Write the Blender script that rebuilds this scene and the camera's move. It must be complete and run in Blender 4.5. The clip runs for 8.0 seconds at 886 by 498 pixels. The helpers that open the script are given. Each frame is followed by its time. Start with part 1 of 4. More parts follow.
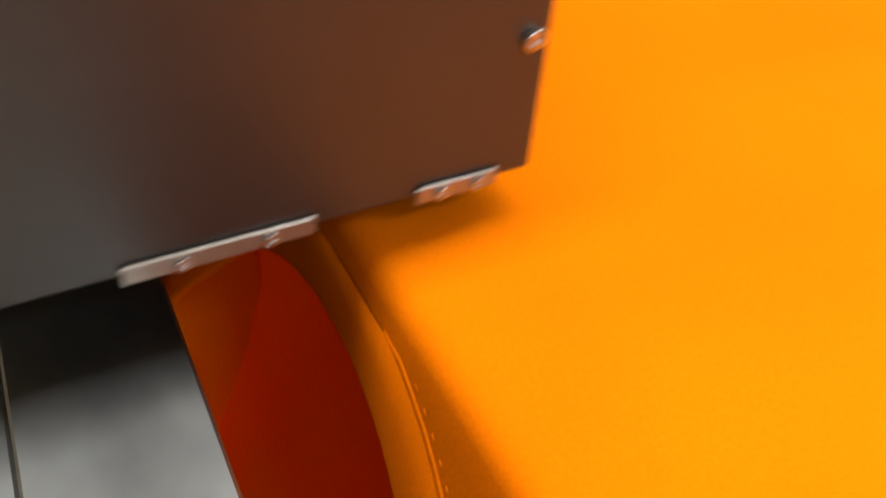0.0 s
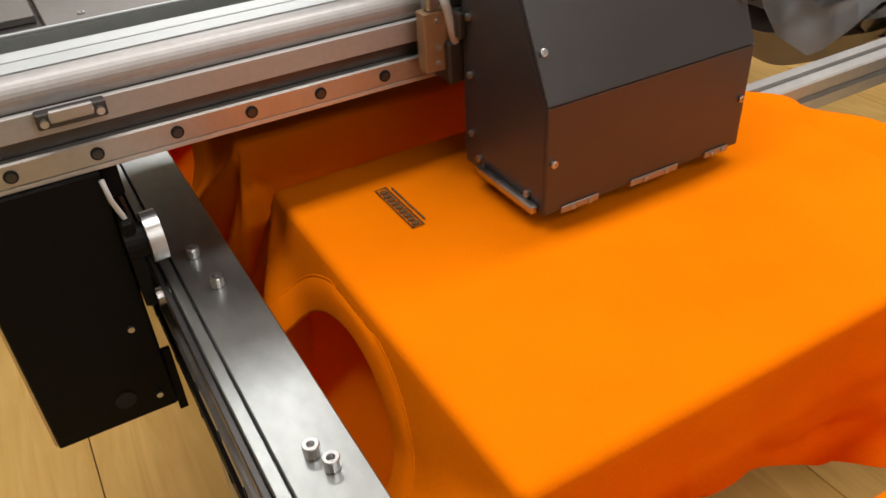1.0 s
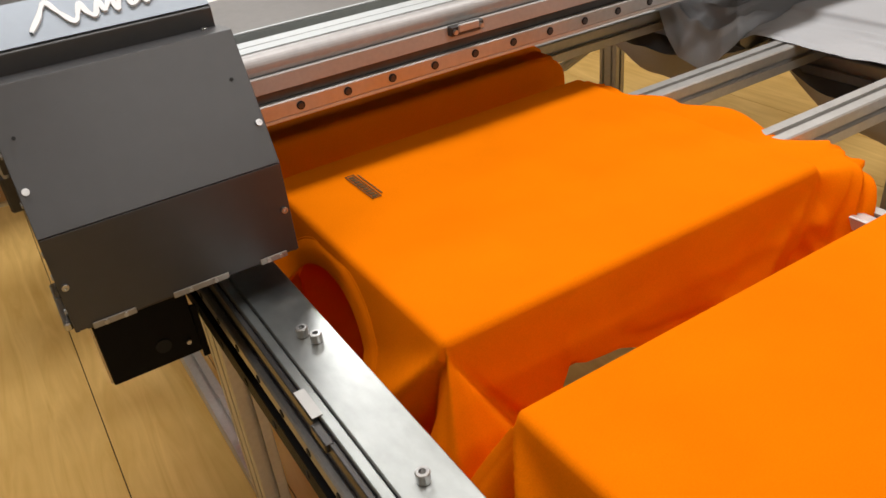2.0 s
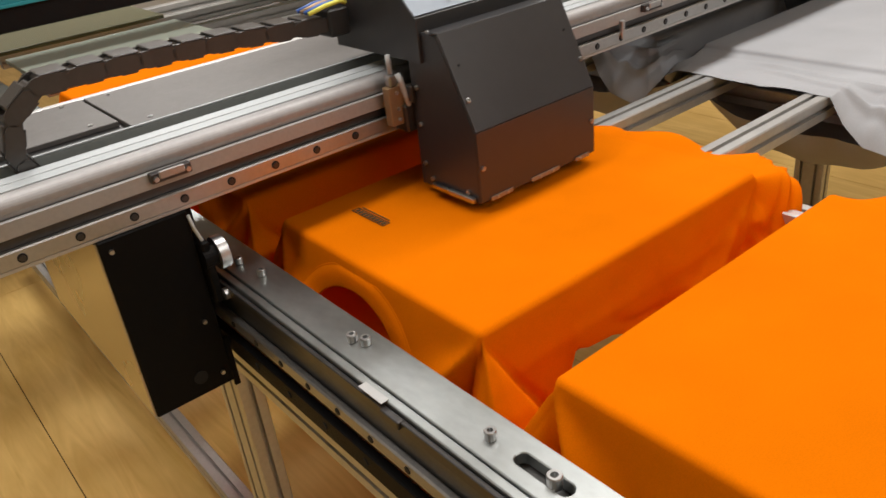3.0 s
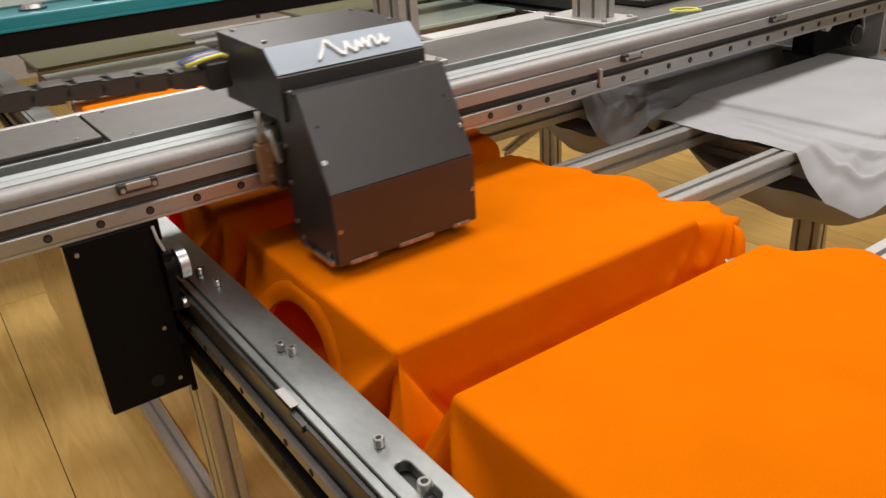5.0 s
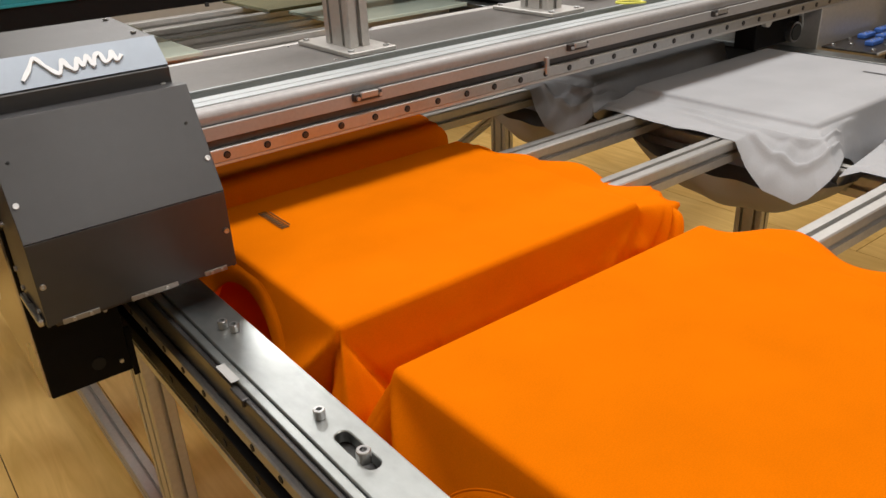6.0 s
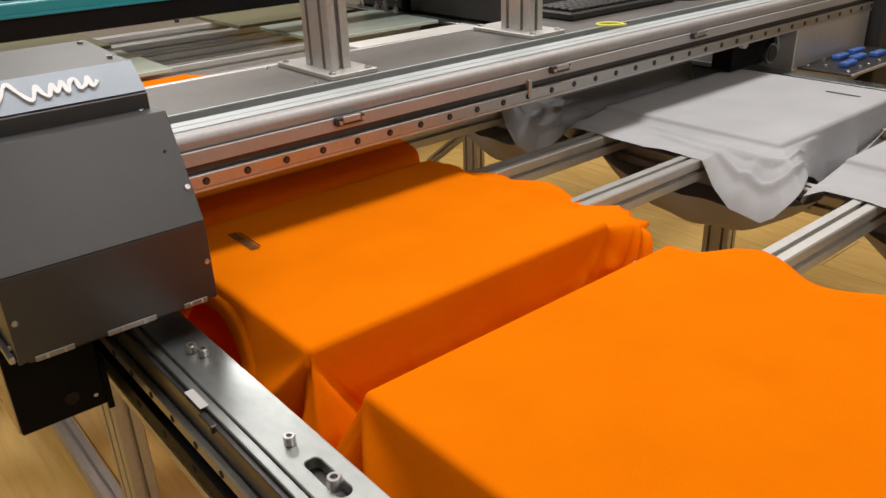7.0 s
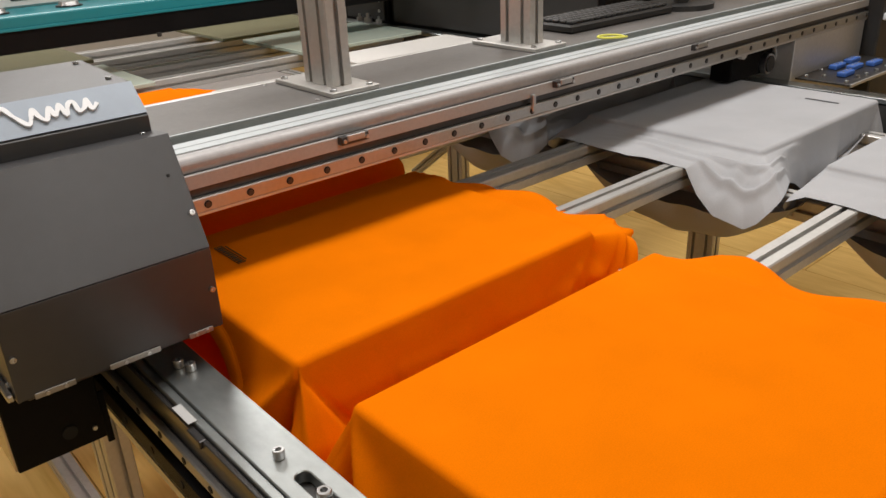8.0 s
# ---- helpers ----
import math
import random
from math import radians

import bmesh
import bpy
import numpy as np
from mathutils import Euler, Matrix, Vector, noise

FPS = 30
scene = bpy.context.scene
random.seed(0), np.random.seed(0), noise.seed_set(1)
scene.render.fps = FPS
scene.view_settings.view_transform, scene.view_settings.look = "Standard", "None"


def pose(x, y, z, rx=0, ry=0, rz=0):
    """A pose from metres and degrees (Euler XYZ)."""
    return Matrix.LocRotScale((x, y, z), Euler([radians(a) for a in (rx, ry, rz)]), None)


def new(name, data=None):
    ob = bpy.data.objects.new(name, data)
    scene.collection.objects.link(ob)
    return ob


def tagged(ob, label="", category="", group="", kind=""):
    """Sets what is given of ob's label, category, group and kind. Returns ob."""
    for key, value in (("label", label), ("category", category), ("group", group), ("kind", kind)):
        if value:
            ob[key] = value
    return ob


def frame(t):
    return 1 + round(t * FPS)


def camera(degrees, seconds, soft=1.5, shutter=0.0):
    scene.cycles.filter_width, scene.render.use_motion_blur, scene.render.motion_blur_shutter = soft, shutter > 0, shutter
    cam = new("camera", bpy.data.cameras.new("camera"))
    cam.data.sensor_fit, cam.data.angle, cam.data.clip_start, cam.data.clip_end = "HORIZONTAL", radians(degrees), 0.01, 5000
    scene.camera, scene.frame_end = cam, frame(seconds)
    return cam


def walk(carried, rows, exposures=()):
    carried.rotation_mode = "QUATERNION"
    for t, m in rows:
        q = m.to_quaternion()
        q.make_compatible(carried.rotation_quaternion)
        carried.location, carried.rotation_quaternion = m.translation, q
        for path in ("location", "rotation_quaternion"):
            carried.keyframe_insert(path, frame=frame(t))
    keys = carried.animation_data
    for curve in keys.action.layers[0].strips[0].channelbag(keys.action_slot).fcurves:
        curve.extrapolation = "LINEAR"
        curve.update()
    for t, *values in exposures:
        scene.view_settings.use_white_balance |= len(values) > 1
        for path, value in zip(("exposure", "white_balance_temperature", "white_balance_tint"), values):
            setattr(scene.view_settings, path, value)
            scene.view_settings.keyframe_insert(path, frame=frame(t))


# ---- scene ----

cam = camera(58.54, 8.0, soft=1.5, shutter=0.2)
PATH = [
    (0, pose(-0.070, 0.043, 1.066, 47.82, -3.59, -27.60)),
    (0.1, pose(-0.082, 0.019, 1.073, 54.11, -3.46, -29.19)),
    (0.2, pose(-0.091, 0.010, 1.092, 54.12, -2.85, -30.80)),
    (0.3, pose(-0.114, -0.022, 1.114, 55.39, -3.33, -31.57)),
    (0.4, pose(-0.133, -0.031, 1.149, 54.63, -1.70, -34.12)),
    (0.5, pose(-0.119, -0.082, 1.180, 55.26, -0.44, -30.67)),
    (0.6, pose(-0.106, -0.129, 1.221, 54.58, 1.50, -27.44)),
    (0.7, pose(-0.123, -0.153, 1.247, 55.47, 1.89, -29.21)),
    (0.8, pose(-0.150, -0.177, 1.253, 55.58, 2.40, -30.87)),
    (1, pose(-0.161, -0.224, 1.270, 54.49, 2.71, -30.30)),
    (1.5, pose(-0.206, -0.356, 1.292, 54.92, 3.54, -32.11)),
    (1.7, pose(-0.217, -0.413, 1.300, 56.31, 4.64, -31.71)),
    (2.8, pose(-0.378, -0.494, 1.346, 60.61, 6.26, -38.41)),
    (3, pose(-0.403, -0.504, 1.352, 61.33, 6.04, -39.74)),
    (3.5, pose(-0.385, -0.566, 1.361, 63.06, 5.58, -39.84)),
    (4, pose(-0.352, -0.611, 1.362, 64.73, 5.97, -37.43)),
    (4.2, pose(-0.348, -0.618, 1.362, 64.74, 5.72, -36.59)),
    (5.3, pose(-0.337, -0.627, 1.341, 64.30, 3.46, -35.55)),
    (5.5, pose(-0.338, -0.637, 1.331, 64.30, 3.32, -36.32)),
    (6, pose(-0.338, -0.645, 1.334, 64.18, 2.65, -38.20)),
    (6.5, pose(-0.339, -0.640, 1.333, 64.78, 2.36, -39.18)),
    (7, pose(-0.334, -0.644, 1.344, 65.03, 2.01, -40.07)),
    (7.5, pose(-0.334, -0.640, 1.344, 65.58, 2.25, -40.74)),
    (8, pose(-0.336, -0.645, 1.346, 65.71, 2.32, -41.34)),
]
walk(cam, PATH, exposures=[(0, 0.60), (0.3, 0.52), (0.6, 0.30), (1.0, 0.17), (1.7, 0.02), (3.0, -0.08), (8.0, -0.14)])

# ---------------------------------------------------------------- light
world = bpy.data.worlds.new("room_world")
scene.world = world
world.use_nodes = True
world.node_tree.nodes["Background"].inputs[0].default_value = (0.9, 0.95, 1.0, 1)
world.node_tree.nodes["Background"].inputs[1].default_value = 0.02


def ceiling_lamp(x, y, sx, sy, watts):
    data = bpy.data.lights.new("ceiling_light", "AREA")
    data.shape, data.size, data.size_y, data.energy, data.color = "RECTANGLE", sx, sy, watts, (1.0, 0.97, 0.945)
    ob = new("ceiling_light", data)
    ob.matrix_basis = pose(x, y, 2.93)


for lx, ly, sx, sy, lw in ((0.75, 0.46, 3.6, 0.4, 66), (0.7, -1.6, 1.2, 0.3, 18), (0.6, -3.1, 3.6, 0.6, 38), (-0.1, 2.0, 1.2, 0.4, 12), (-2.4, 1.6, 1.2, 0.3, 14), (3.4, 0.6, 1.2, 0.3, 16),
                           (0.9, 3.2, 1.2, 0.6, 56), (3.6, 3.2, 1.2, 0.6, 24)):
    ceiling_lamp(lx, ly, sx, sy, lw)


# ---------------------------------------------------------------- materials
def nodes_of(name):
    m = bpy.data.materials.new(name)
    m.use_nodes = True
    nt = m.node_tree
    return m, nt, nt.nodes["Principled BSDF"]


def material(name, colour, rough=0.5, metal=0.0, var=0.12, scale=30.0, bump=0.0, bump_scale=300.0, stretch=(1, 1, 1),
             rough_var=0.08, spec=0.5, rand=0.0):
    """Base colour varied at two scales, roughness with stains, fine bump."""
    m, nt, b = nodes_of(name)
    n, l = nt.nodes, nt.links
    co = n.new("ShaderNodeTexCoord")
    mp = n.new("ShaderNodeMapping")
    mp.inputs["Scale"].default_value = stretch
    l.new(co.outputs["Object"], mp.inputs[0])
    big = n.new("ShaderNodeTexNoise")
    big.inputs["Scale"].default_value, big.inputs["Detail"].default_value = scale * 0.15, 4
    fine = n.new("ShaderNodeTexNoise")
    fine.inputs["Scale"].default_value, fine.inputs["Detail"].default_value = scale * 3, 5
    l.new(mp.outputs[0], big.inputs["Vector"])
    l.new(mp.outputs[0], fine.inputs["Vector"])
    add = n.new("ShaderNodeMath")
    add.operation = "ADD"
    l.new(big.outputs["Fac"], add.inputs[0])
    l.new(fine.outputs["Fac"], add.inputs[1])
    rng = n.new("ShaderNodeMapRange")
    rng.inputs["From Min"].default_value, rng.inputs["From Max"].default_value = 0.6, 1.4
    rng.inputs["To Min"].default_value, rng.inputs["To Max"].default_value = 1 - var, 1 + var
    l.new(add.outputs[0], rng.inputs[0])
    hsv = n.new("ShaderNodeHueSaturation")
    hsv.inputs["Color"].default_value = (*colour, 1)
    if rand:
        info = n.new("ShaderNodeObjectInfo")
        r2 = n.new("ShaderNodeMapRange")
        r2.inputs["To Min"].default_value, r2.inputs["To Max"].default_value = 1 - rand, 1 + rand
        l.new(info.outputs["Random"], r2.inputs[0])
        mul = n.new("ShaderNodeMath")
        mul.operation = "MULTIPLY"
        l.new(rng.outputs[0], mul.inputs[0])
        l.new(r2.outputs[0], mul.inputs[1])
        l.new(mul.outputs[0], hsv.inputs["Value"])
    else:
        l.new(rng.outputs[0], hsv.inputs["Value"])
    l.new(hsv.outputs[0], b.inputs["Base Color"])
    rr = n.new("ShaderNodeMapRange")
    rr.inputs["To Min"].default_value, rr.inputs["To Max"].default_value = max(0.02, rough - rough_var), min(1, rough + rough_var)
    rr.inputs["From Min"].default_value, rr.inputs["From Max"].default_value = 0.3, 0.7
    l.new(big.outputs["Fac"], rr.inputs[0])
    l.new(rr.outputs[0], b.inputs["Roughness"])
    b.inputs["Metallic"].default_value = metal
    b.inputs["Specular IOR Level"].default_value = spec
    if bump:
        bt = n.new("ShaderNodeTexNoise")
        bt.inputs["Scale"].default_value, bt.inputs["Detail"].default_value = bump_scale, 3
        l.new(mp.outputs[0], bt.inputs["Vector"])
        bp = n.new("ShaderNodeBump")
        bp.inputs["Strength"].default_value, bp.inputs["Distance"].default_value = bump, 0.001
        l.new(bt.outputs["Fac"], bp.inputs["Height"])
        l.new(bp.outputs[0], b.inputs["Normal"])
    return m


def cotton(name, colour, through_colour, share_through):
    """Knitted cotton: fine ribs both ways, a little fuzz, soft wrinkles."""
    m, nt, b = nodes_of(name)
    n, l = nt.nodes, nt.links
    co = n.new("ShaderNodeTexCoord")
    noise_a = n.new("ShaderNodeTexNoise")
    noise_a.inputs["Scale"].default_value, noise_a.inputs["Detail"].default_value = 9, 6
    l.new(co.outputs["Object"], noise_a.inputs["Vector"])
    fuzz = n.new("ShaderNodeTexNoise")
    fuzz.inputs["Scale"].default_value, fuzz.inputs["Detail"].default_value = 700, 2
    l.new(co.outputs["Object"], fuzz.inputs["Vector"])
    add = n.new("ShaderNodeMath")
    add.operation = "ADD"
    l.new(noise_a.outputs["Fac"], add.inputs[0])
    l.new(fuzz.outputs["Fac"], add.inputs[1])
    rng = n.new("ShaderNodeMapRange")
    rng.inputs["From Min"].default_value, rng.inputs["From Max"].default_value = 0.6, 1.4
    rng.inputs["To Min"].default_value, rng.inputs["To Max"].default_value = 0.9, 1.1
    l.new(add.outputs[0], rng.inputs[0])
    hsv = n.new("ShaderNodeHueSaturation")
    hsv.inputs["Color"].default_value = (*colour, 1)
    l.new(rng.outputs[0], hsv.inputs["Value"])
    l.new(hsv.outputs[0], b.inputs["Base Color"])
    b.inputs["Roughness"].default_value = 0.95
    b.inputs["Specular IOR Level"].default_value = 0.03
    wr = n.new("ShaderNodeTexNoise")
    wr.inputs["Scale"].default_value, wr.inputs["Detail"].default_value, wr.inputs["Distortion"].default_value = 7, 2, 0.8
    l.new(co.outputs["Object"], wr.inputs["Vector"])
    b1 = n.new("ShaderNodeBump")
    b1.inputs["Strength"].default_value, b1.inputs["Distance"].default_value = 0.25, 0.006
    l.new(wr.outputs["Fac"], b1.inputs["Height"])
    b2 = n.new("ShaderNodeBump")
    b2.inputs["Strength"].default_value, b2.inputs["Distance"].default_value = 0.3, 0.0006
    l.new(fuzz.outputs["Fac"], b2.inputs["Height"])
    l.new(b1.outputs[0], b2.inputs["Normal"])
    l.new(b2.outputs[0], b.inputs["Normal"])
    # thin cloth lets some light through
    thin = n.new("ShaderNodeBsdfTranslucent")
    thin.inputs["Color"].default_value = (*through_colour, 1)
    mix = n.new("ShaderNodeMixShader")
    mix.inputs[0].default_value = share_through
    l.new(b.outputs[0], mix.inputs[1])
    l.new(thin.outputs[0], mix.inputs[2])
    l.new(mix.outputs[0], n["Material Output"].inputs["Surface"])
    return m


def wood(name):
    m, nt, b = nodes_of(name)
    n, l = nt.nodes, nt.links
    co = n.new("ShaderNodeTexCoord")
    info = n.new("ShaderNodeObjectInfo")
    off = n.new("ShaderNodeVectorMath")
    off.operation = "SCALE"
    off.inputs[0].default_value = (7, 13, 3)
    l.new(info.outputs["Random"], off.inputs["Scale"])
    addv = n.new("ShaderNodeVectorMath")
    l.new(co.outputs["Object"], addv.inputs[0])
    l.new(off.outputs[0], addv.inputs[1])
    mp = n.new("ShaderNodeMapping")
    mp.inputs["Scale"].default_value = (9, 0.9, 1)
    l.new(addv.outputs[0], mp.inputs[0])
    grain = n.new("ShaderNodeTexNoise")
    grain.inputs["Scale"].default_value, grain.inputs["Detail"].default_value, grain.inputs["Distortion"].default_value = 2.2, 8, 2.2
    l.new(mp.outputs[0], grain.inputs["Vector"])
    fig = n.new("ShaderNodeTexNoise")
    fig.inputs["Scale"].default_value, fig.inputs["Detail"].default_value = 4, 3
    l.new(addv.outputs[0], fig.inputs["Vector"])
    ramp = n.new("ShaderNodeValToRGB")
    ramp.color_ramp.elements[0].position, ramp.color_ramp.elements[0].color = 0.3, (0.56, 0.33, 0.080, 1)
    ramp.color_ramp.elements[1].position, ramp.color_ramp.elements[1].color = 0.7, (0.78, 0.52, 0.175, 1)
    mix = n.new("ShaderNodeMath")
    mix.operation = "MULTIPLY_ADD"
    mix.inputs[1].default_value = 0.6
    l.new(grain.outputs["Fac"], mix.inputs[0])
    mul = n.new("ShaderNodeMath")
    mul.operation = "MULTIPLY"
    mul.inputs[1].default_value = 0.4
    l.new(fig.outputs["Fac"], mul.inputs[0])
    l.new(mul.outputs[0], mix.inputs[2])
    l.new(mix.outputs[0], ramp.inputs[0])
    l.new(ramp.outputs[0], b.inputs["Base Color"])
    b.inputs["Roughness"].default_value = 0.46
    b.inputs["Specular IOR Level"].default_value = 0.35
    bp = n.new("ShaderNodeBump")
    bp.inputs["Strength"].default_value, bp.inputs["Distance"].default_value = 0.15, 0.001
    l.new(grain.outputs["Fac"], bp.inputs["Height"])
    l.new(bp.outputs[0], b.inputs["Normal"])
    return m


ORANGE = cotton("orange_cotton", (0.93, 0.212, 0.0005), (1.0, 0.02, 0.0), 0.24)
GREY = cotton("grey_cotton", (0.40, 0.405, 0.42), (0.30, 0.25, 0.22), 0.05)
ALU = material("anodised_aluminium", (0.55, 0.54, 0.52), 0.42, 0.65, 0.10, 40, 0.1, 500, (1, 1, 1))
POLISHED = material("milled_aluminium", (0.37, 0.39, 0.385), 0.33, 1.0, 0.15, 35, 0.05, 200, (1, 0.5, 1), 0.14)
STEEL = material("bright_steel", (0.52, 0.52, 0.52), 0.32, 1.0, 0.10, 60)
BLACK = material("black_powder_coat", (0.006, 0.0055, 0.0055), 0.5, 0.0, 0.2, 40, 0.25, 1500, spec=0.10)
COVER = material("black_satin_sheet", (0.026, 0.026, 0.028), 0.36, 0.0, 0.15, 20, 0.12, 1500, rough_var=0.06, spec=0.75)
DARK = material("dark_steel", (0.07, 0.066, 0.065), 0.35, 0.7, 0.2, 30)
DECK = material("dark_grey_panel", (0.12, 0.112, 0.105), 0.5, 0.2, 0.15, 30, 0.15, 900)
CHANNEL = material("grey_green_channel", (0.34, 0.375, 0.365), 0.45, 0.2, 0.12, 30)
# shade inside screw and cable holes, painted as near-black on solid discs
HOLE = material("hole_shadow_black", (0.006, 0.006, 0.006), 0.8)
CABSIDE = material("brushed_cabinet_metal", (0.55, 0.50, 0.43), 0.25, 1.0, 0.08, 20, 0.05, 300)
PLASTIC = material("black_plastic", (0.02, 0.019, 0.018), 0.5, 0.0, 0.2, 50, 0.1, 700)
CHAINBLACK = material("moulded_black_nylon", (0.042, 0.038, 0.035), 0.32, 0.0, 0.2, 50, 0.1, 700, spec=0.6)
WHITE = material("white_paint", (0.80, 0.82, 0.84), 0.6, 0.0, 0.05)
PAPER = material("white_sticker", (0.46, 0.46, 0.45), 0.55, 0.0, 0.06)
PRINT = material("dark_print_ink", (0.10, 0.045, 0.008), 0.85, 0.0, 0.3, 300)
TEAL = material("teal_painted_metal", (0.008, 0.20, 0.235), 0.35, 0.0, 0.08, 15)
YELLOW = material("yellow_cable", (0.72, 0.70, 0.10), 0.5)
GREENCABLE = material("bright_green_cable", (0.22, 0.50, 0.06), 0.5)
BLUE = material("blue_plastic", (0.04, 0.12, 0.42), 0.45)
COPPER = material("tape_copper", (0.38, 0.25, 0.14), 0.4, 0.6)
PALE = material("pale_plate", (0.62, 0.60, 0.57), 0.5, 0.0, 0.06)
PLASTER = material("white_plaster", (0.60, 0.585, 0.555), 0.9, 0.0, 0.05, 6, 0.2, 90)
WOOD = wood("oak_laminate")


def glass_sheet():
    m, nt, b = nodes_of("green_tinted_glass")
    b.inputs["Base Color"].default_value = (0.58, 0.66, 0.57, 1)
    b.inputs["Transmission Weight"].default_value = 0.15
    b.inputs["Roughness"].default_value = 0.12
    b.inputs["IOR"].default_value = 1.5
    return m


GLASS = glass_sheet()
BAND = material("blue_grey_satin_metal", (0.27, 0.31, 0.36), 0.38, 0.3, 0.06, 20)
RAIL = material("brown_grey_guide_rail", (0.36, 0.35, 0.345), 0.55, 0.6, 0.10, 40, 0.1, 500)
BRIGHT = material("bright_rail_cap", (0.44, 0.47, 0.48), 0.5, 0.25, 0.05, 60)
FACE = material("grey_face_strip", (0.40, 0.39, 0.385), 0.5, 0.35, 0.10, 60)
SATIN = material("satin_steel", (0.45, 0.445, 0.435), 0.42, 0.9, 0.10, 60)
TRACK = material("dull_track_metal", (0.11, 0.108, 0.105), 0.42, 0.75, 0.15, 60)
SLIDE = material("dull_linear_rail", (0.34, 0.33, 0.315), 0.4, 0.8, 0.12, 60)
ACRYLIC = material("pale_brown_acrylic", (0.36, 0.33, 0.31), 0.28, 0.0, 0.06, 8)
UMBER = material("dull_brown_panel", (0.42, 0.35, 0.28), 0.5, 0.0, 0.15, 12)
SMOKED = material("dark_olive_sheet", (0.16, 0.162, 0.095), 0.24, 0.0, 0.1, 10)


# ---------------------------------------------------------------- mesh helpers
def link_mesh(name, bm, mat, smooth=False):
    me = bpy.data.meshes.new(name)
    bm.normal_update()
    bm.to_mesh(me)
    bm.free()
    me.materials.append(mat)
    if smooth:
        me.shade_smooth()
    return new(name, me)


def part(name, bm, mat, parent, label="", smooth=False):
    ob = link_mesh(name, bm, mat, smooth)
    ob.parent = parent
    if label:
        ob["label"] = label
    return ob


def thing(name, label, category, group="", kind="", at=(0, 0, 0), rz=0):
    ob = new(name)
    ob.matrix_basis = pose(*at, 0, 0, rz)
    ob.empty_display_size = 0.05
    return tagged(ob, label, category, group, kind)


def share(ob, loc, rz=0):
    """One more part on the same mesh."""
    c = ob.copy()
    scene.collection.objects.link(c)
    c.matrix_basis = pose(*loc, 0, 0, rz)
    return c


def box(x0, x1, y0, y1, z0, z1, bevel=0.0, bm=None, seg=1):
    own = bmesh.new()
    bmesh.ops.create_cube(own, size=1)
    bmesh.ops.scale(own, vec=(x1 - x0, y1 - y0, z1 - z0), verts=own.verts)
    bmesh.ops.translate(own, vec=((x0 + x1) / 2, (y0 + y1) / 2, (z0 + z1) / 2), verts=own.verts)
    if bevel:
        bmesh.ops.bevel(own, geom=own.edges[:], offset=bevel, segments=seg, affect="EDGES", profile=0.5)
    if bm is None:
        return own
    join(bm, own)
    return bm


def join(bm, other, m=None):
    me = bpy.data.meshes.new("scratch")
    other.to_mesh(me)
    other.free()
    if m is not None:
        me.transform(m)
    bm.from_mesh(me)
    bpy.data.meshes.remove(me)
    return bm


def extrude(section, length, axis="x", bevel_ends=0.0):
    """A prism from a closed 2D section; axis x: section in y,z; axis y: in x,z; axis z: in x,y."""
    bm = bmesh.new()
    put = {"x": lambda a, b, t: (t, a, b), "y": lambda a, b, t: (a, t, b), "z": lambda a, b, t: (a, b, t)}[axis]
    s = [bm.verts.new(put(a, b, 0)) for a, b in section]
    e = [bm.verts.new(put(a, b, length)) for a, b in section]
    bm.faces.new(s)
    bm.faces.new(e)
    k = len(section)
    for i in range(k):
        bm.faces.new((s[i], s[(i + 1) % k], e[(i + 1) % k], e[i]))
    bmesh.ops.recalc_face_normals(bm, faces=bm.faces)
    return bm


def slot_section(w, h, nx=1, ny=1):
    """T-slot extrusion outline w x h, centred, with nx slots on the w sides and ny on the h sides."""
    pts = []
    sides = (((-w / 2, -h / 2), (1, 0), (0, 1), w, nx), ((w / 2, -h / 2), (0, 1), (-1, 0), h, ny),
             ((w / 2, h / 2), (-1, 0), (0, -1), w, nx), ((-w / 2, h / 2), (0, -1), (1, 0), h, ny))
    for (px, py), (dx, dy), (ix, iy), length, n in sides:
        def at(d, i):
            return (px + dx * d + ix * i, py + dy * d + iy * i)
        c = 0.002
        pts.append(at(c, 0))
        for k in range(n):
            mid = length * (k + 0.5) / n
            for d, i in ((-0.0042, 0), (-0.0042, 0.003), (-0.009, 0.0032), (-0.005, 0.010), (0.005, 0.010), (0.009, 0.0032), (0.0042, 0.003), (0.0042, 0)):
                pts.append(at(mid + d, i))
        pts.append(at(length - c, 0))
    return pts


def profile(length, w, h, axis, nx=1, ny=1):
    return extrude(slot_section(w, h, nx, ny), length, axis)


def cylinder(r, depth, seg=16, r2=None, axis="z"):
    bm = bmesh.new()
    bmesh.ops.create_cone(bm, cap_ends=True, segments=seg, radius1=r, radius2=r if r2 is None else r2, depth=depth)
    if axis == "x":
        bmesh.ops.rotate(bm, matrix=Matrix.Rotation(radians(90), 3, "Y"), verts=bm.verts)
    if axis == "y":
        bmesh.ops.rotate(bm, matrix=Matrix.Rotation(radians(90), 3, "X"), verts=bm.verts)
    return bm


def moved(bm, x, y, z):
    bmesh.ops.translate(bm, vec=(x, y, z), verts=bm.verts)
    return bm


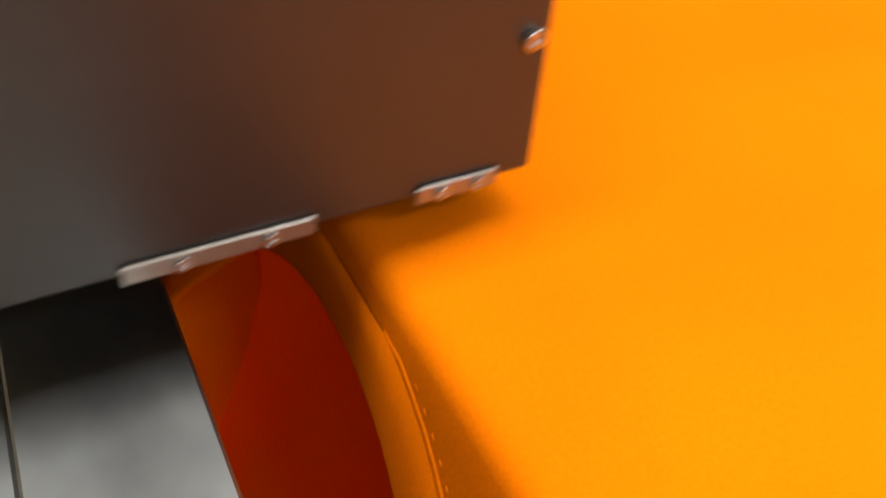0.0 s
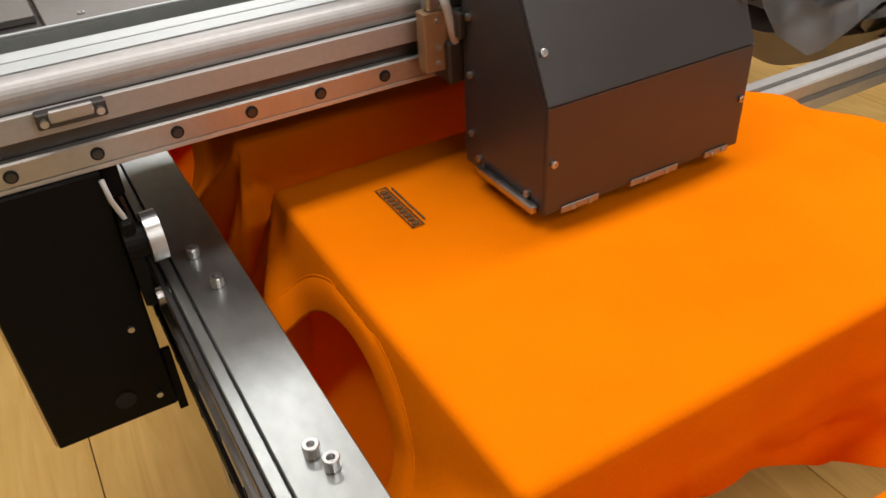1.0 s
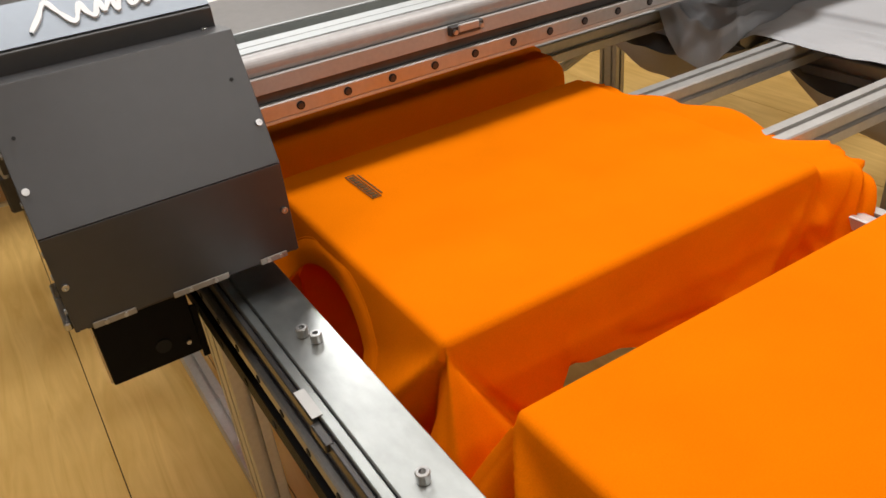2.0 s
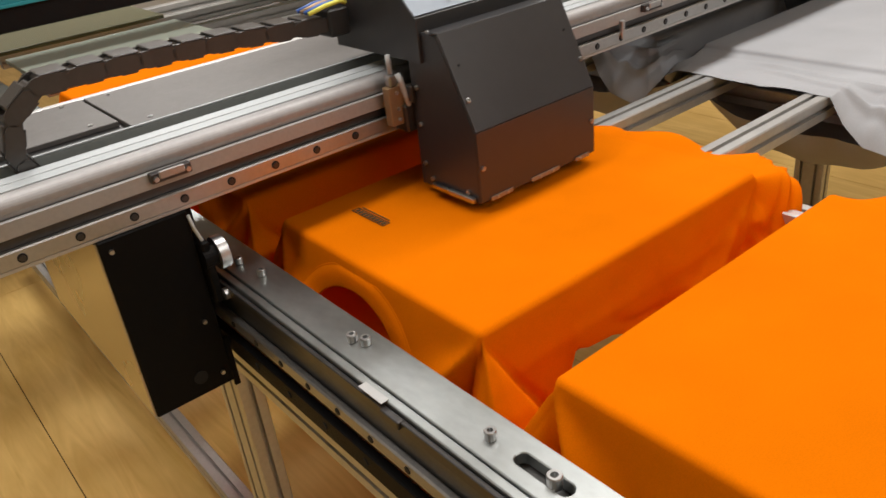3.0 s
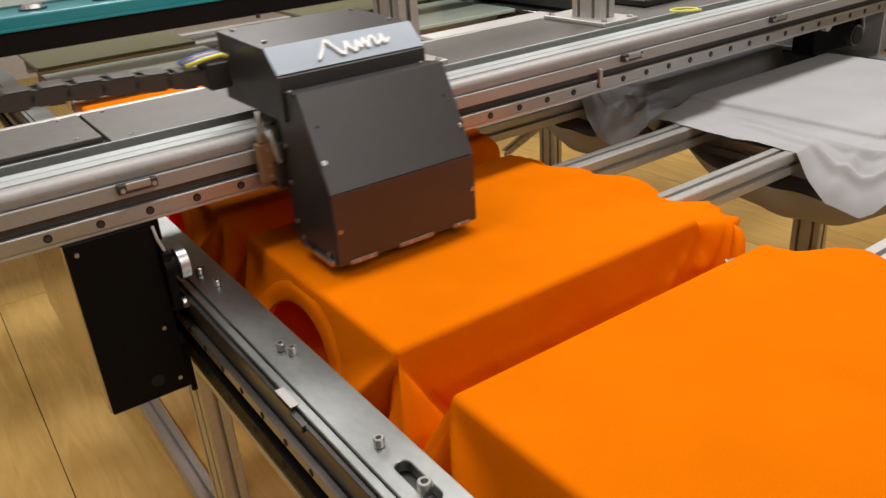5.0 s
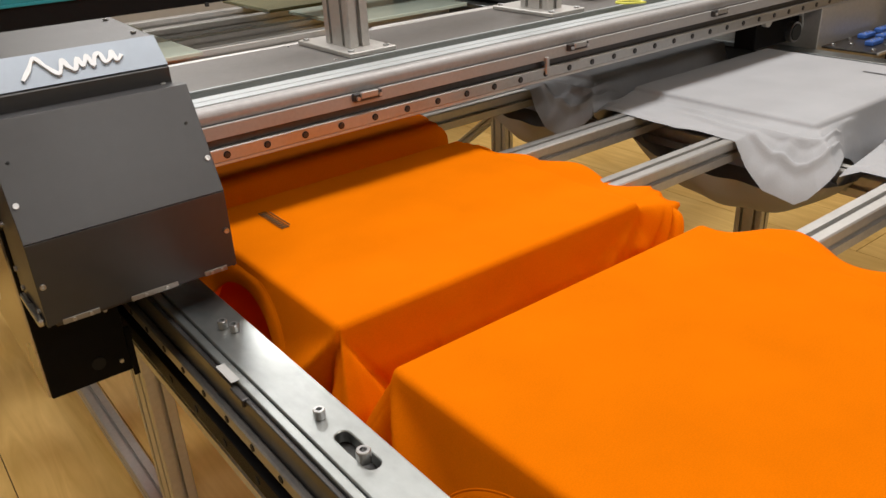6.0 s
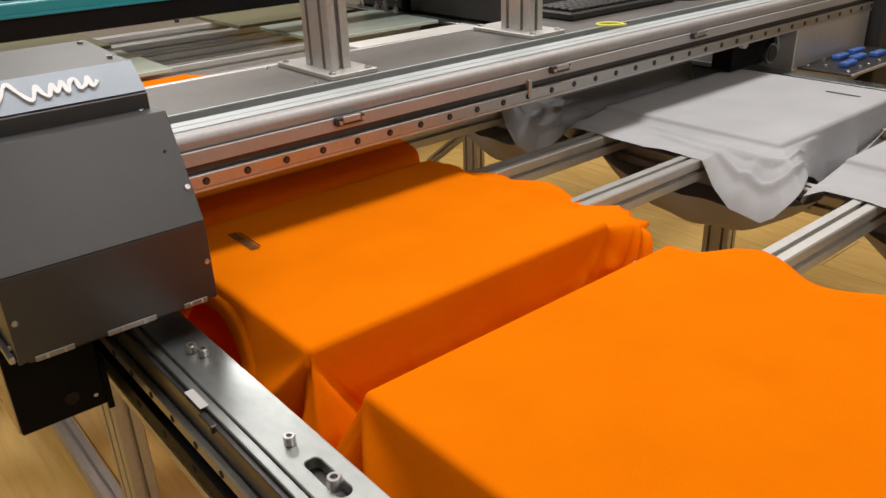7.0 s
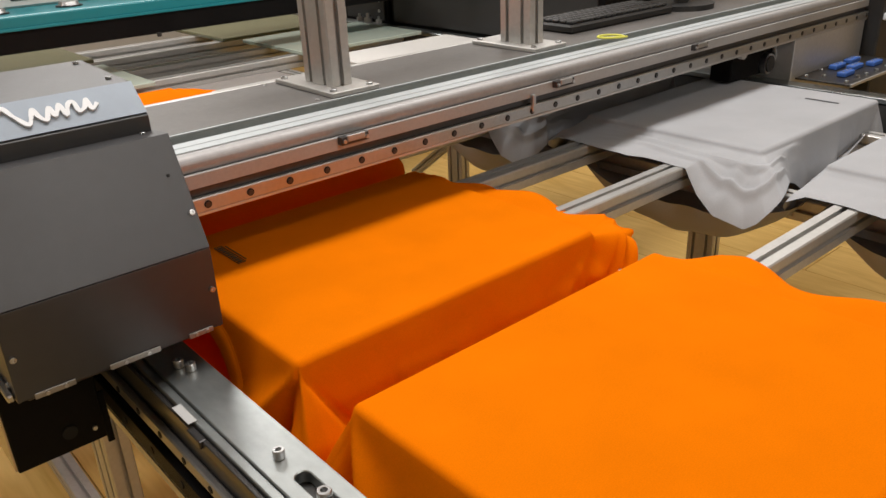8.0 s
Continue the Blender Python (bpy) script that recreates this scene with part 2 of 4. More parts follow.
def socket_bolt(r=0.0065, h=0.008, seg=14):
    """Socket-head cap screw with a recessed hexagon, axis z, standing on z = 0."""
    bm = bmesh.new()
    rings = []
    for rad, z, k in ((r * 0.98, 0, seg), (r, h * 0.9, seg), (r * 0.9, h, seg), (r * 0.5, h, seg), (r * 0.5, h * 0.4, seg)):
        rings.append([bm.verts.new((rad * math.cos(2 * math.pi * i / k), rad * math.sin(2 * math.pi * i / k), z)) for i in range(k)])
    for a, b in zip(rings, rings[1:]):
        for i in range(seg):
            bm.faces.new((a[i], a[(i + 1) % seg], b[(i + 1) % seg], b[i]))
    bm.faces.new(rings[-1])
    return bm


def tube(points, r, seg=8):
    """A round tube along a polyline."""
    bm = bmesh.new()
    rings = []
    pts = [Vector(p) for p in points]
    for i, p in enumerate(pts):
        d = (pts[min(i + 1, len(pts) - 1)] - pts[max(i - 1, 0)]).normalized()
        side = d.cross(Vector((0, 0, 1)))
        if side.length < 0.01:
            side = d.cross(Vector((0, 1, 0)))
        side.normalize()
        up = side.cross(d)
        rings.append([bm.verts.new(p + r * (math.cos(2 * math.pi * k / seg) * side + math.sin(2 * math.pi * k / seg) * up)) for k in range(seg)])
    for a, b in zip(rings, rings[1:]):
        for k in range(seg):
            bm.faces.new((a[k], a[(k + 1) % seg], b[(k + 1) % seg], b[k]))
    bm.faces.new(rings[0])
    bm.faces.new(rings[-1])
    bmesh.ops.recalc_face_normals(bm, faces=bm.faces)
    return bm


# ---------------------------------------------------------------- room
def room():
    floor = tagged(part("floor", box(-5, 7, -7, 7, -0.06, -0.006), material("floor_joint", (0.07, 0.045, 0.02), 0.8), None),
                   "oak-look laminate floor with dark joints", "floor", kind="structure")
    for name, b in (("wall_west", (-5.2, -5, -7.2, 7.2, 0, 3)), ("wall_east", (7, 7.2, -7.2, 7.2, 0, 3)),
                    ("wall_south", (-5, 7, -4.4, -4.2, 0, 3)), ("wall_north", (-5, 7, 7, 7.2, 0, 3))):
        tagged(part(name, box(*b), PLASTER, None), "plain pale plaster wall of the workshop", "wall", kind="structure")
    tagged(part("ceiling", box(-5.2, 7.2, -7.2, 7.2, 3, 3.1), PLASTER, None), "plain pale ceiling with light panels", "ceiling", kind="structure")
    return floor


FLOOR = room()


# ---------------------------------------------------------------- printer frame
def add_bolt(parent, x, y, z, r=0.0057, h=0.009, name="bolt"):
    ob = part(name, socket_bolt(r, h), STEEL, parent, smooth=False)
    ob.location = (x, y, z)
    return ob


# row of solid discs; in HOLE black their colour stands for shaded recesses
def disc_row(parent, name, spots, r, axis, mat=HOLE, depth=0.003):
    first = None
    for s in spots:
        if first is None:
            first = part(name, cylinder(r, depth, 14, axis=axis), mat, parent)
            first.location = s
        else:
            share(first, s)


def slotted_plate(x0, x1, y0, y1, z0, z1):
    """Flat bar with a long rounded slot cut through it."""
    bm = bmesh.new()
    c = 0.001
    def outer(i, z):
        return [bm.verts.new(p) for p in ((x0 + i, y0 + i, z), (x1 - i, y0 + i, z), (x1 - i, y1 - i, z), (x0 + i, y1 - i, z))]
    def inner(r, z):
        ring = []
        for k in range(28):
            a = 2 * math.pi * (k + 0.5) / 28
            ring.append(bm.verts.new((-0.081 + r * math.cos(a), -0.166 + (0.023 if math.sin(a) > 0 else -0.023) + r * math.sin(a), z)))
        return ring
    rings = [inner(0.0075, z0), inner(0.0075, z1 - c), inner(0.0075 + c, z1), outer(c, z1), outer(0, z1 - c), outer(0, z0)]
    for a, b in ((0, 1), (1, 2), (3, 4), (4, 5)):
        k = len(rings[a])
        for i in range(k):
            bm.faces.new((rings[a][i], rings[a][(i + 1) % k], rings[b][(i + 1) % k], rings[b][i]))
    for a, b in ((2, 3), (0, 5)):
        edges = []
        for ring in (rings[a], rings[b]):
            for i in range(len(ring)):
                v0, v1 = ring[i], ring[(i + 1) % len(ring)]
                edges.append(bm.edges.get((v0, v1)) or bm.edges.new((v0, v1)))
        bmesh.ops.triangle_fill(bm, use_beauty=True, edges=edges)
    bmesh.ops.recalc_face_normals(bm, faces=bm.faces)
    return bm


def side_rail(mirror=False):
    """The long rail that the bridge runs on: milled plate, dark track, linear rail and strip below."""
    top = thing("side_rail", "milled aluminium side rail plate with socket bolts and a black track", "machine rail", at=(1.477, 0, 0) if mirror else (0, 0, 0))
    y0, y1 = -1.6, 2.6
    sg = -1 if mirror else 1
    def bx(a, b, *r, **k):
        return box(min(sg * a, sg * b), max(sg * a, sg * b), *r, **k)
    plate = part("rail_plate", bx(-0.104, -0.056, y0, y1, 0.876, 0.888, bevel=0.0012) if mirror else slotted_plate(-0.104, -0.056, y0, y1, 0.876, 0.888), POLISHED, top)
    part("rail_step", bx(-0.114, -0.1045, y0, y1, 0.874, 0.885, bevel=0.001), POLISHED, top, "bright stepped edge of the plate")
    part("track_block", bx(-0.1125, -0.06, y0, y1, 0.80, 0.8735, bevel=0.001), TRACK, top)
    part("lip", bx(-0.120, -0.1145, y0, y1, 0.868, 0.880, bevel=0.0008), DARK, top)
    part("linear_rail", bx(-0.122, -0.113, y0, y1, 0.816, 0.834, bevel=0.002), SLIDE, top, "dark steel linear rail with screw holes")
    part("lower_strip", bx(-0.124, -0.113, y0, y1, 0.772, 0.7985, bevel=0.001), BLACK, top, "black strip with countersunk holes")
    disc_row(top, "screw_hole", [(sg * -0.1215, 0.153 - 0.06 * k, 0.825) for k in range(-12, 14)], 0.0042, "x")
    disc_row(top, "countersunk_hole", [(sg * -0.1235, 0.128 - 0.0785 * k, 0.785) for k in range(-10, 12)], 0.0048, "x")
    if not mirror:
        for x, y in ((-0.083, 0.105), (-0.0765, 0.089), (-0.081, 0.306), (-0.086, 0.357), (-0.083, -0.106), (-0.085, -0.38), (-0.083, -0.62), (-0.083, -0.64)):
            add_bolt(plate, x, y, 0.8885)
        add_bolt(plate, -0.083, -0.18, 0.886, 0.0068, 0.012)
        part("sticker", box(-0.1203, -0.1110, 0.003, 0.041, 0.8853, 0.8859), PAPER, plate, "small blank white sticker")
        part("sensor_tab", box(-0.1235, -0.1155, -0.025, 0.003, 0.872, 0.8815, 0.001), DARK, plate)
    return top


side_rail()
side_rail(True)


def printer_frame():
    f = thing("machine_base", "aluminium T-slot profile frame of a garment printer standing on the floor", "machine frame")
    bar = None
    for y in (-0.92, -0.71, -0.405, -0.195, 0.11, 0.32, 0.625, 0.835, 1.14, 1.35, 1.655, 1.865, 2.12, 2.33):
        if bar is None:
            bar = part("crossbar", profile(1.437, 0.04, 0.04, "x"), ALU, f)
            bar.location = (0.02, y, 0.863)
        else:
            share(bar, (0.02, y, 0.863))
    for x in (0.535, 0.965, 1.41):
        s = part("bed_beam", profile(3.75, 0.04, 0.04, "y"), ALU, f)
        s.location = (x, -1.2, 0.8225)
    for x in (-0.082, 1.559):
        s = part("side_beam", profile(4.2, 0.04, 0.08, "y", 1, 2), ALU, f)
        s.location = (x, -1.6, 0.7305)
        s = part("foot_beam", profile(4.2, 0.045, 0.045, "y"), ALU, f)
        s.location = (x + (0.032 if x < 0 else 0), -1.6, 0.105)
    leg, foot = None, None
    for x, y in ((-0.082, -1.4), (-0.082, 0.497), (1.559, -1.4), (1.559, 0.44), (1.559, 1.478)):
        if leg is None:
            leg = part("leg", profile(0.60, 0.04, 0.08, "z", 1, 2), ALU, f)
            leg.location = (x, y, 0.09)
            foot = part("foot", cylinder(0.022, 0.09, 16, 0.016), PLASTIC, f)
            foot.location = (x, y, 0.045)
        else:
            share(leg, (x, y, 0.09))
            share(foot, (x, y, 0.045))
    for y in (-1.1, 0.497, 2.0):
        t = part("tie_beam", profile(1.6, 0.045, 0.045, "x"), ALU, f)
        t.location = (-0.06, y, 0.105)
    br = part("brace", profile(0.30, 0.03, 0.03, "z"), ALU, f)
    br.matrix_basis = pose(1.559, 1.50, 0.500, -127, 0, 0)
    return f


printer_frame()

# ---------------------------------------------------------------- shirts
LX, WY = 0.497, 0.405


def outline(r=0.010, step=0.004):
    """Points and outward normals round the platen; neck edge at x = 0."""
    pts = []
    corners = ((LX - r, r, -90), (LX - r, WY - r, 0), (r, WY - r, 90), (r, r, 180))
    for i, (cx, cy, a0) in enumerate(corners):
        for k in range(15):
            a = radians(a0 + 90 * k / 14)
            pts.append((cx + r * math.cos(a), cy + r * math.sin(a), math.cos(a), math.sin(a)))
        nx, ny, b0 = corners[(i + 1) % 4]
        a = radians(a0 + 90)
        p0 = Vector((cx + r * math.cos(a), cy + r * math.sin(a)))
        p1 = Vector((nx + r * math.cos(a), ny + r * math.sin(a)))
        span = (p1 - p0).length
        cuts, d = [], 0.0
        while d < span - 0.001:
            d += 0.0018 if min(d, span - d) < 0.13 else step
            cuts.append(d)
        for d in cuts[:-1]:
            p = p0.lerp(p1, d / span)
            pts.append((p.x, p.y, math.cos(a), math.sin(a)))
    return pts


def smooth_step(a, b, x):
    t = min(1, max(0, (x - a) / (b - a)))
    return t * t * (3 - 2 * t)


FLAP_Q = (-1.9, -1.3, -0.80, -0.68, -0.30, -0.12, 0.0, 0.10, 0.42, 0.50, 0.56, 0.62, 0.75)
FLAP_O = (0.0, 0.08, 0.33, 0.29, -0.26, -0.12, 0.42, 0.43, 0.33, 0.27, 0.02, -0.08, 0.0)
LUMP_Q = (-1.3, -0.8, -0.5, -0.3, -0.1, 0.1, 0.3, 0.5, 0.8, 1.3)
LUMP_O = (0.0, 0.12, 0.02, -0.02, 0.16, 0.20, 0.05, 0.12, 0.02, 0.0)


# free hem of the grey shirts: place along the edge from the corner, reach, slide to the corner, drop
HEM_Q = (-0.20, -0.10, -0.05, -0.02, 0.0, 0.02, 0.045, 0.062, 0.08, 0.12, 0.20, 0.30, 0.37, 0.405, 0.43, 0.50)
HEM_O = (0.0, 0.008, 0.045, 0.095, 0.122, 0.130, 0.132, 0.128, 0.122, 0.127, 0.130, 0.128, 0.124, 0.115, 0.03, 0.0)
HEM_S = (0.012, 0.030, 0.060, 0.086, 0.084, 0.066, 0.034, 0.014, 0.004, 0.0, 0.0, 0.0, -0.006, -0.018, -0.03, -0.01)
HEM_D = (0.105, 0.060, 0.030, 0.033, 0.064, 0.092, 0.080, 0.046, 0.008, 0.0055, 0.010, 0.0055, 0.010, 0.034, 0.09, 0.105)


def grey_shape(x, y, nx, ny, v, seed):
    """Offset of the grey cloth from the platen's edge: along x, along y, down."""
    yy = WY - y
    if nx > 0.02 and x > LX - 0.03:
        turn = math.degrees(math.atan2(abs(ny), nx)) / 90
        q = yy if turn < 0.01 else (-0.02 * turn if ny > 0 else WY + 0.02 * turn)
    else:
        q = -0.02 - (LX - x) if ny > 0 else WY + 0.02 + (LX - x)
    reach, slide, drop = (float(np.interp(q, HEM_Q, h)) for h in (HEM_O, HEM_S, HEM_D))
    reach += 0.004 * math.sin(31 * q + seed)
    flat = smooth_step(0.055, 0.10, q) * smooth_step(0.43, 0.36, q)
    fall = (1 - flat) * (0.25 * v + 0.75 * v ** 1.9) * drop + flat * (0.0055 * smooth_step(0, 0.12, v) + (drop - 0.0055) * v * v)
    # folds gathered from the middle of the hem to the corner
    near = smooth_step(0.30, 0.10, q) * smooth_step(-0.10, -0.02, q)
    ridge = 0.0
    for a, b, w, h in ((0.28, 1.2, 0.034, 0.026), (0.54, 2.2, 0.045, 0.011)):
        mid = a + b * (0.10 - q) * 0.55
        ridge += h * math.exp(-((v - mid) / w) ** 2)
    fall -= ridge * near
    # creases that run out from the corner to the tip
    for cq, lean, w, h in ((-0.012, -0.012, 0.007, 0.006), (0.024, 0.018, 0.008, 0.008)):
        fall -= h * math.exp(-((q - cq - lean * v) / w) ** 2) * min(1.0, 2.2 * v) * smooth_step(1.05, 0.75, v)
    soft = noise.noise(Vector((q * 16 + seed, v * 3.2, seed))) * 0.006 * smooth_step(0, 0.3, v)
    fall -= soft * (1 - flat) + abs(soft) * 0.6 * flat
    side_wave = 0.006 * math.sin(17 * x + seed) * v if nx < 0.02 else 0.0
    s = math.sin(v * math.pi / 2)
    return reach * (0.4 * s + 0.6 * v), (slide + side_wave) * v, max(0.0, fall)


def shirt_shape(x, y, nx, ny, v, style, seed):
    """Where the cloth lies v of the way down from the platen's edge: outward and downward."""
    hem = smooth_step(0.25, 0.95, nx)
    neck = smooth_step(0.25, 0.95, -nx)
    side = max(0.0, 1 - hem - neck)
    ph = seed * 1.7
    far = ny > 0.3 or y > WY / 2
    # distance along the edge from the neck corner: positive on the long side, negative on the neck side
    e = x if side > neck else -(WY - y if far else y)
    # sleeve hangs low beside the neck, an arch, then the body of the shirt
    d_side = 0.082 + 0.118 * smooth_step(0.135, 0.105, x) + 0.048 * smooth_step(0.15, 0.30, x) + 0.02 * smooth_step(0.3, 0.5, x)
    o_side = 0.008 + (0.013 * math.sin(21 * x + ph) * (0.4 + 0.6 * abs(math.sin(7 * x))) + 0.008 * math.sin(43 * x + 2 * ph)) * smooth_step(0.02, 0.12, x)
    o_side = max(0.003, o_side)
    d_neck = 0.20
    o_neck = 0.040 + 0.006 * math.sin(26 * y + ph)
    d_hem = 0.034 + 0.010 * math.sin(29 * y + ph) + 0.012 * smooth_step(0.05, 0.0, y)
    reach = smooth_step(-0.01, 0.06, y) * smooth_step(*((0.335, 0.295) if seed == 0 else (0.41, 0.33)), y)
    if seed == 2:
        reach = smooth_step(0.41, 0.33, y)
    o_hem = 0.012 + reach * ((0.10 if seed == 3 else 0.006 if seed == 2 else 0.076) + 0.009 * math.sin(33 * y + ph)) + 0.006 * math.sin(43 * y + ph)
    power = 1.9
    # folds that fan out from the corners of the platen as the cloth falls
    depth = max(0.004, v * 0.2)
    flap = depth * float(np.interp(e / depth, FLAP_Q, FLAP_O)) * (0.5 if style == "grey" else 1.0)
    e2 = -(LX - x) if side > hem else (WY - y if far else y)
    lump = depth * float(np.interp(e2 / depth, LUMP_Q, LUMP_O)) * (0.3 if style == "grey" else 0.15 if seed == 2 else 0.4 if far else 1.0)
    s = math.sin(v * math.pi / 2)
    out = side * o_side * v + neck * o_neck * (0.35 * s + 0.65 * v) + hem * o_hem * s + (side + neck) * flap + (side + hem) * lump
    curl = 1 - math.cos(v * math.pi / 2)
    down = side * d_side * v + neck * d_neck * v + hem * d_hem * (0.12 * v + 0.88 * curl ** power)
    wob = noise.noise(Vector((x * 14 + ph, y * 14, v * 3))) * (0.005 + 0.005 * hem)
    # slack folds along the long side and crumples at the hem corner
    if side > 0 and style == "orange":
        slack = smooth_step(0.16, 0.24, x) * smooth_step(0.46, 0.36, x)
        out += side * slack * v * (0.005 * math.exp(-((v - 0.62 - 0.5 * (0.3 - x)) / 0.10) ** 2) - 0.004 * math.exp(-((v - 0.80 - 0.5 * (0.3 - x)) / 0.06) ** 2))
        out += side * 0.006 * v * slack * noise.noise(Vector((x * 30, v * 5, ph)))
    if style == "orange" and seed != 2 and x > LX - 0.13:
        crumple = math.exp(-(e2 / 0.055) ** 2) * v ** 1.5
        out += crumple * (0.018 + 0.050 * noise.noise(Vector((e2 * 38 + ph, v * 4.5, 2.0))) + 0.020 * noise.noise(Vector((e2 * 80, v * 9, ph))))
    if hem > 0:
        down -= 0.007 * hem * s * math.sin(y * 37 + 2 * v + ph)
    out += wob * v
    if nx < -0.05:
        out = min(out, 0.049 / -nx)
    return out, down


NECK_Y, NECK_A, NECK_Z, NECK_B = 0.222, 0.103, -0.115, 0.084


def shirt(name, label, mat, at, style="orange", seed=0, flip=False, marked=""):
    s = thing(name, label, "t-shirt", "t-shirts on platens", at=at, rz=180 if flip else 0)
    neck_z = NECK_Z - (0.018 if seed == 1 else 0.0)
    neck_y = NECK_Y - (0.037 if seed == 1 else 0.0)
    bm = bmesh.new()
    ring_pts = outline()
    k = len(ring_pts)
    c = Vector((LX / 2, WY / 2))
    rows = []
    for f in (0.15, 0.3, 0.45, 0.6, 0.75, 0.88, 0.945):
        row = []
        for x, y, nx, ny in ring_pts:
            p = c + (Vector((x, y)) - c) * f
            z = 0.0006 * noise.noise(Vector((p.x * 12 + seed, p.y * 12, 0)))
            row.append(bm.verts.new((p.x, p.y, z)))
        rows.append(row)
    er = 0.009
    steps = [(er * math.sin(a) - er, er * (1 - math.cos(a)), 0.0) for a in (0, 0.35, 0.7, 1.05, 1.35)]
    n = 38 if style == "grey" else 26
    for so, sd, _ in steps:
        rows.append([bm.verts.new((x + nx * so, y + ny * so, -sd)) for x, y, nx, ny in ring_pts])
    for j in range(1, n + 1):
        v = j / n
        row = []
        for x, y, nx, ny in ring_pts:
            o, d = shirt_shape(x, y, nx, ny, v, style, seed)
            at_edge = (x + nx * o, y + ny * o, -er - d)
            if style == "grey" and x > LX / 2:
                ox, oy, d2 = grey_shape(x, y, nx, ny, v, seed)
                f = smooth_step(LX / 2, LX - 0.10, x)
                at_edge = Vector(at_edge).lerp(Vector((x + ox, y + oy, -er - d2)), f)
            row.append(bm.verts.new(at_edge))
        rows.append(row)
    centre = bm.verts.new((c.x, c.y, 0))
    for i in range(k):
        bm.faces.new((centre, rows[0][i], rows[0][(i + 1) % k]))
    for a, b in zip(rows, rows[1:]):
        for i in range(k):
            q = (a[i], b[i], b[(i + 1) % k], a[(i + 1) % k])
            m = sum((w.co for w in q), Vector()) / 4
            if m.x < 0.004 and ((m.y - neck_y) / NECK_A) ** 2 + ((m.z - neck_z) / NECK_B) ** 2 < 1:
                continue
            bm.faces.new(q)
    bmesh.ops.delete(bm, geom=[w for w in bm.verts if not w.link_faces], context="VERTS")
    if seed == 2:
        # this shirt's hem hangs further past the platen
        for w in bm.verts:
            if w.co.x > 0.35:
                w.co.x = 0.35 + (w.co.x - 0.35) * 1.28
    bmesh.ops.recalc_face_normals(bm, faces=bm.faces)
    part("body", bm, mat, s, smooth=True)

    # ribbed collar round the neck opening, with a turned inner edge
    def on_side(y, z):
        v = min(1.1, max(0, (-z - er) / 0.20))
        o, d = shirt_shape(0.0, y, -1, 0, v, style, seed)
        return -o
    bm = bmesh.new()
    loops = []
    m = 72
    for f, push in ((1.275, -0.0006), (1.27, 0.0005), (1.256, 0.0007), (1.25, 0.0002), (1.244, 0.0008), (1.10, 0.0012), (0.95, 0.0014), (0.932, 0.0009), (0.93, -0.003)):
        ring = []
        for i in range(m):
            a = 2 * math.pi * i / m
            y, z = neck_y + NECK_A * f * math.cos(a), neck_z + NECK_B * f * math.sin(a)
            z = min(z, -0.014)
            ring.append(bm.verts.new((on_side(y, z) - push, y, z)))
        loops.append(ring)
    for a, b in zip(loops, loops[1:]):
        for i in range(m):
            bm.faces.new((a[i], b[i], b[(i + 1) % m], a[(i + 1) % m]))
    bmesh.ops.recalc_face_normals(bm, faces=bm.faces)
    part("collar", bm, mat, s, "ribbed round collar in the same cloth", smooth=True)

    if seed == 0:
        bm = bmesh.new()
        for f in (1.205, 1.305):
            for i in range(110):
                a = 2 * math.pi * i / 110
                y, z = neck_y + NECK_A * f * math.cos(a), neck_z + NECK_B * f * math.sin(a)
                if z > -0.014 or z < -0.185:
                    continue
                tilt = math.atan2(NECK_B * math.cos(a), -NECK_A * math.sin(a))
                st = box(-0.0002, 0.0003, -0.0010, 0.0010, -0.0002, 0.0002, 0.0001)
                join(bm, st, Matrix.Translation((on_side(y, z) - (0.0007 if f < 1.25 else 0.0001), y, z)) @ Matrix.Rotation(tilt, 4, "X"))
        part("stitching", bm, mat, s, "rows of small stitches along the collar seam")

    # the back of the shirt, seen through the neck opening, and hanging below the platen
    bm = bmesh.new()
    grid = []
    for i in range(25):
        row = []
        for j in range(21):
            u, w = i / 24, j / 20
            x = 0.055 - 0.12 * u * u + 0.006 * math.sin(w * 17 + seed) + 0.05 * (1 - u) * math.sin(w * math.pi)
            row.append(bm.verts.new((x, 0.02 + (WY - 0.04) * w, -0.018 - 0.20 * u)))
        grid.append(row)
    for i in range(24):
        for j in range(20):
            bm.faces.new((grid[i][j], grid[i + 1][j], grid[i + 1][j + 1], grid[i][j + 1]))
    part("back_neck", bm, mat, s, "inside of the shirt's back below the collar", smooth=True)
    if style == "orange":
        bm = bmesh.new()
        grid = []
        for i in range(25):
            row = []
            for j in range(17):
                u, w = i / 24, j / 16
                sag = math.sin(w * math.pi) ** 0.45
                z = -0.108 - 0.045 * sag + 0.008 * math.sin(u * 9 + w * 4 + seed) * sag
                row.append(bm.verts.new((0.10 + 0.35 * u, 0.012 + (WY - 0.024) * w, z)))
            grid.append(row)
        for i in range(24):
            for j in range(16):
                bm.faces.new((grid[i][j], grid[i + 1][j], grid[i + 1][j + 1], grid[i][j + 1]))
        part("back_panel", bm, mat, s, "back of the shirt sagging under the platen", smooth=True)
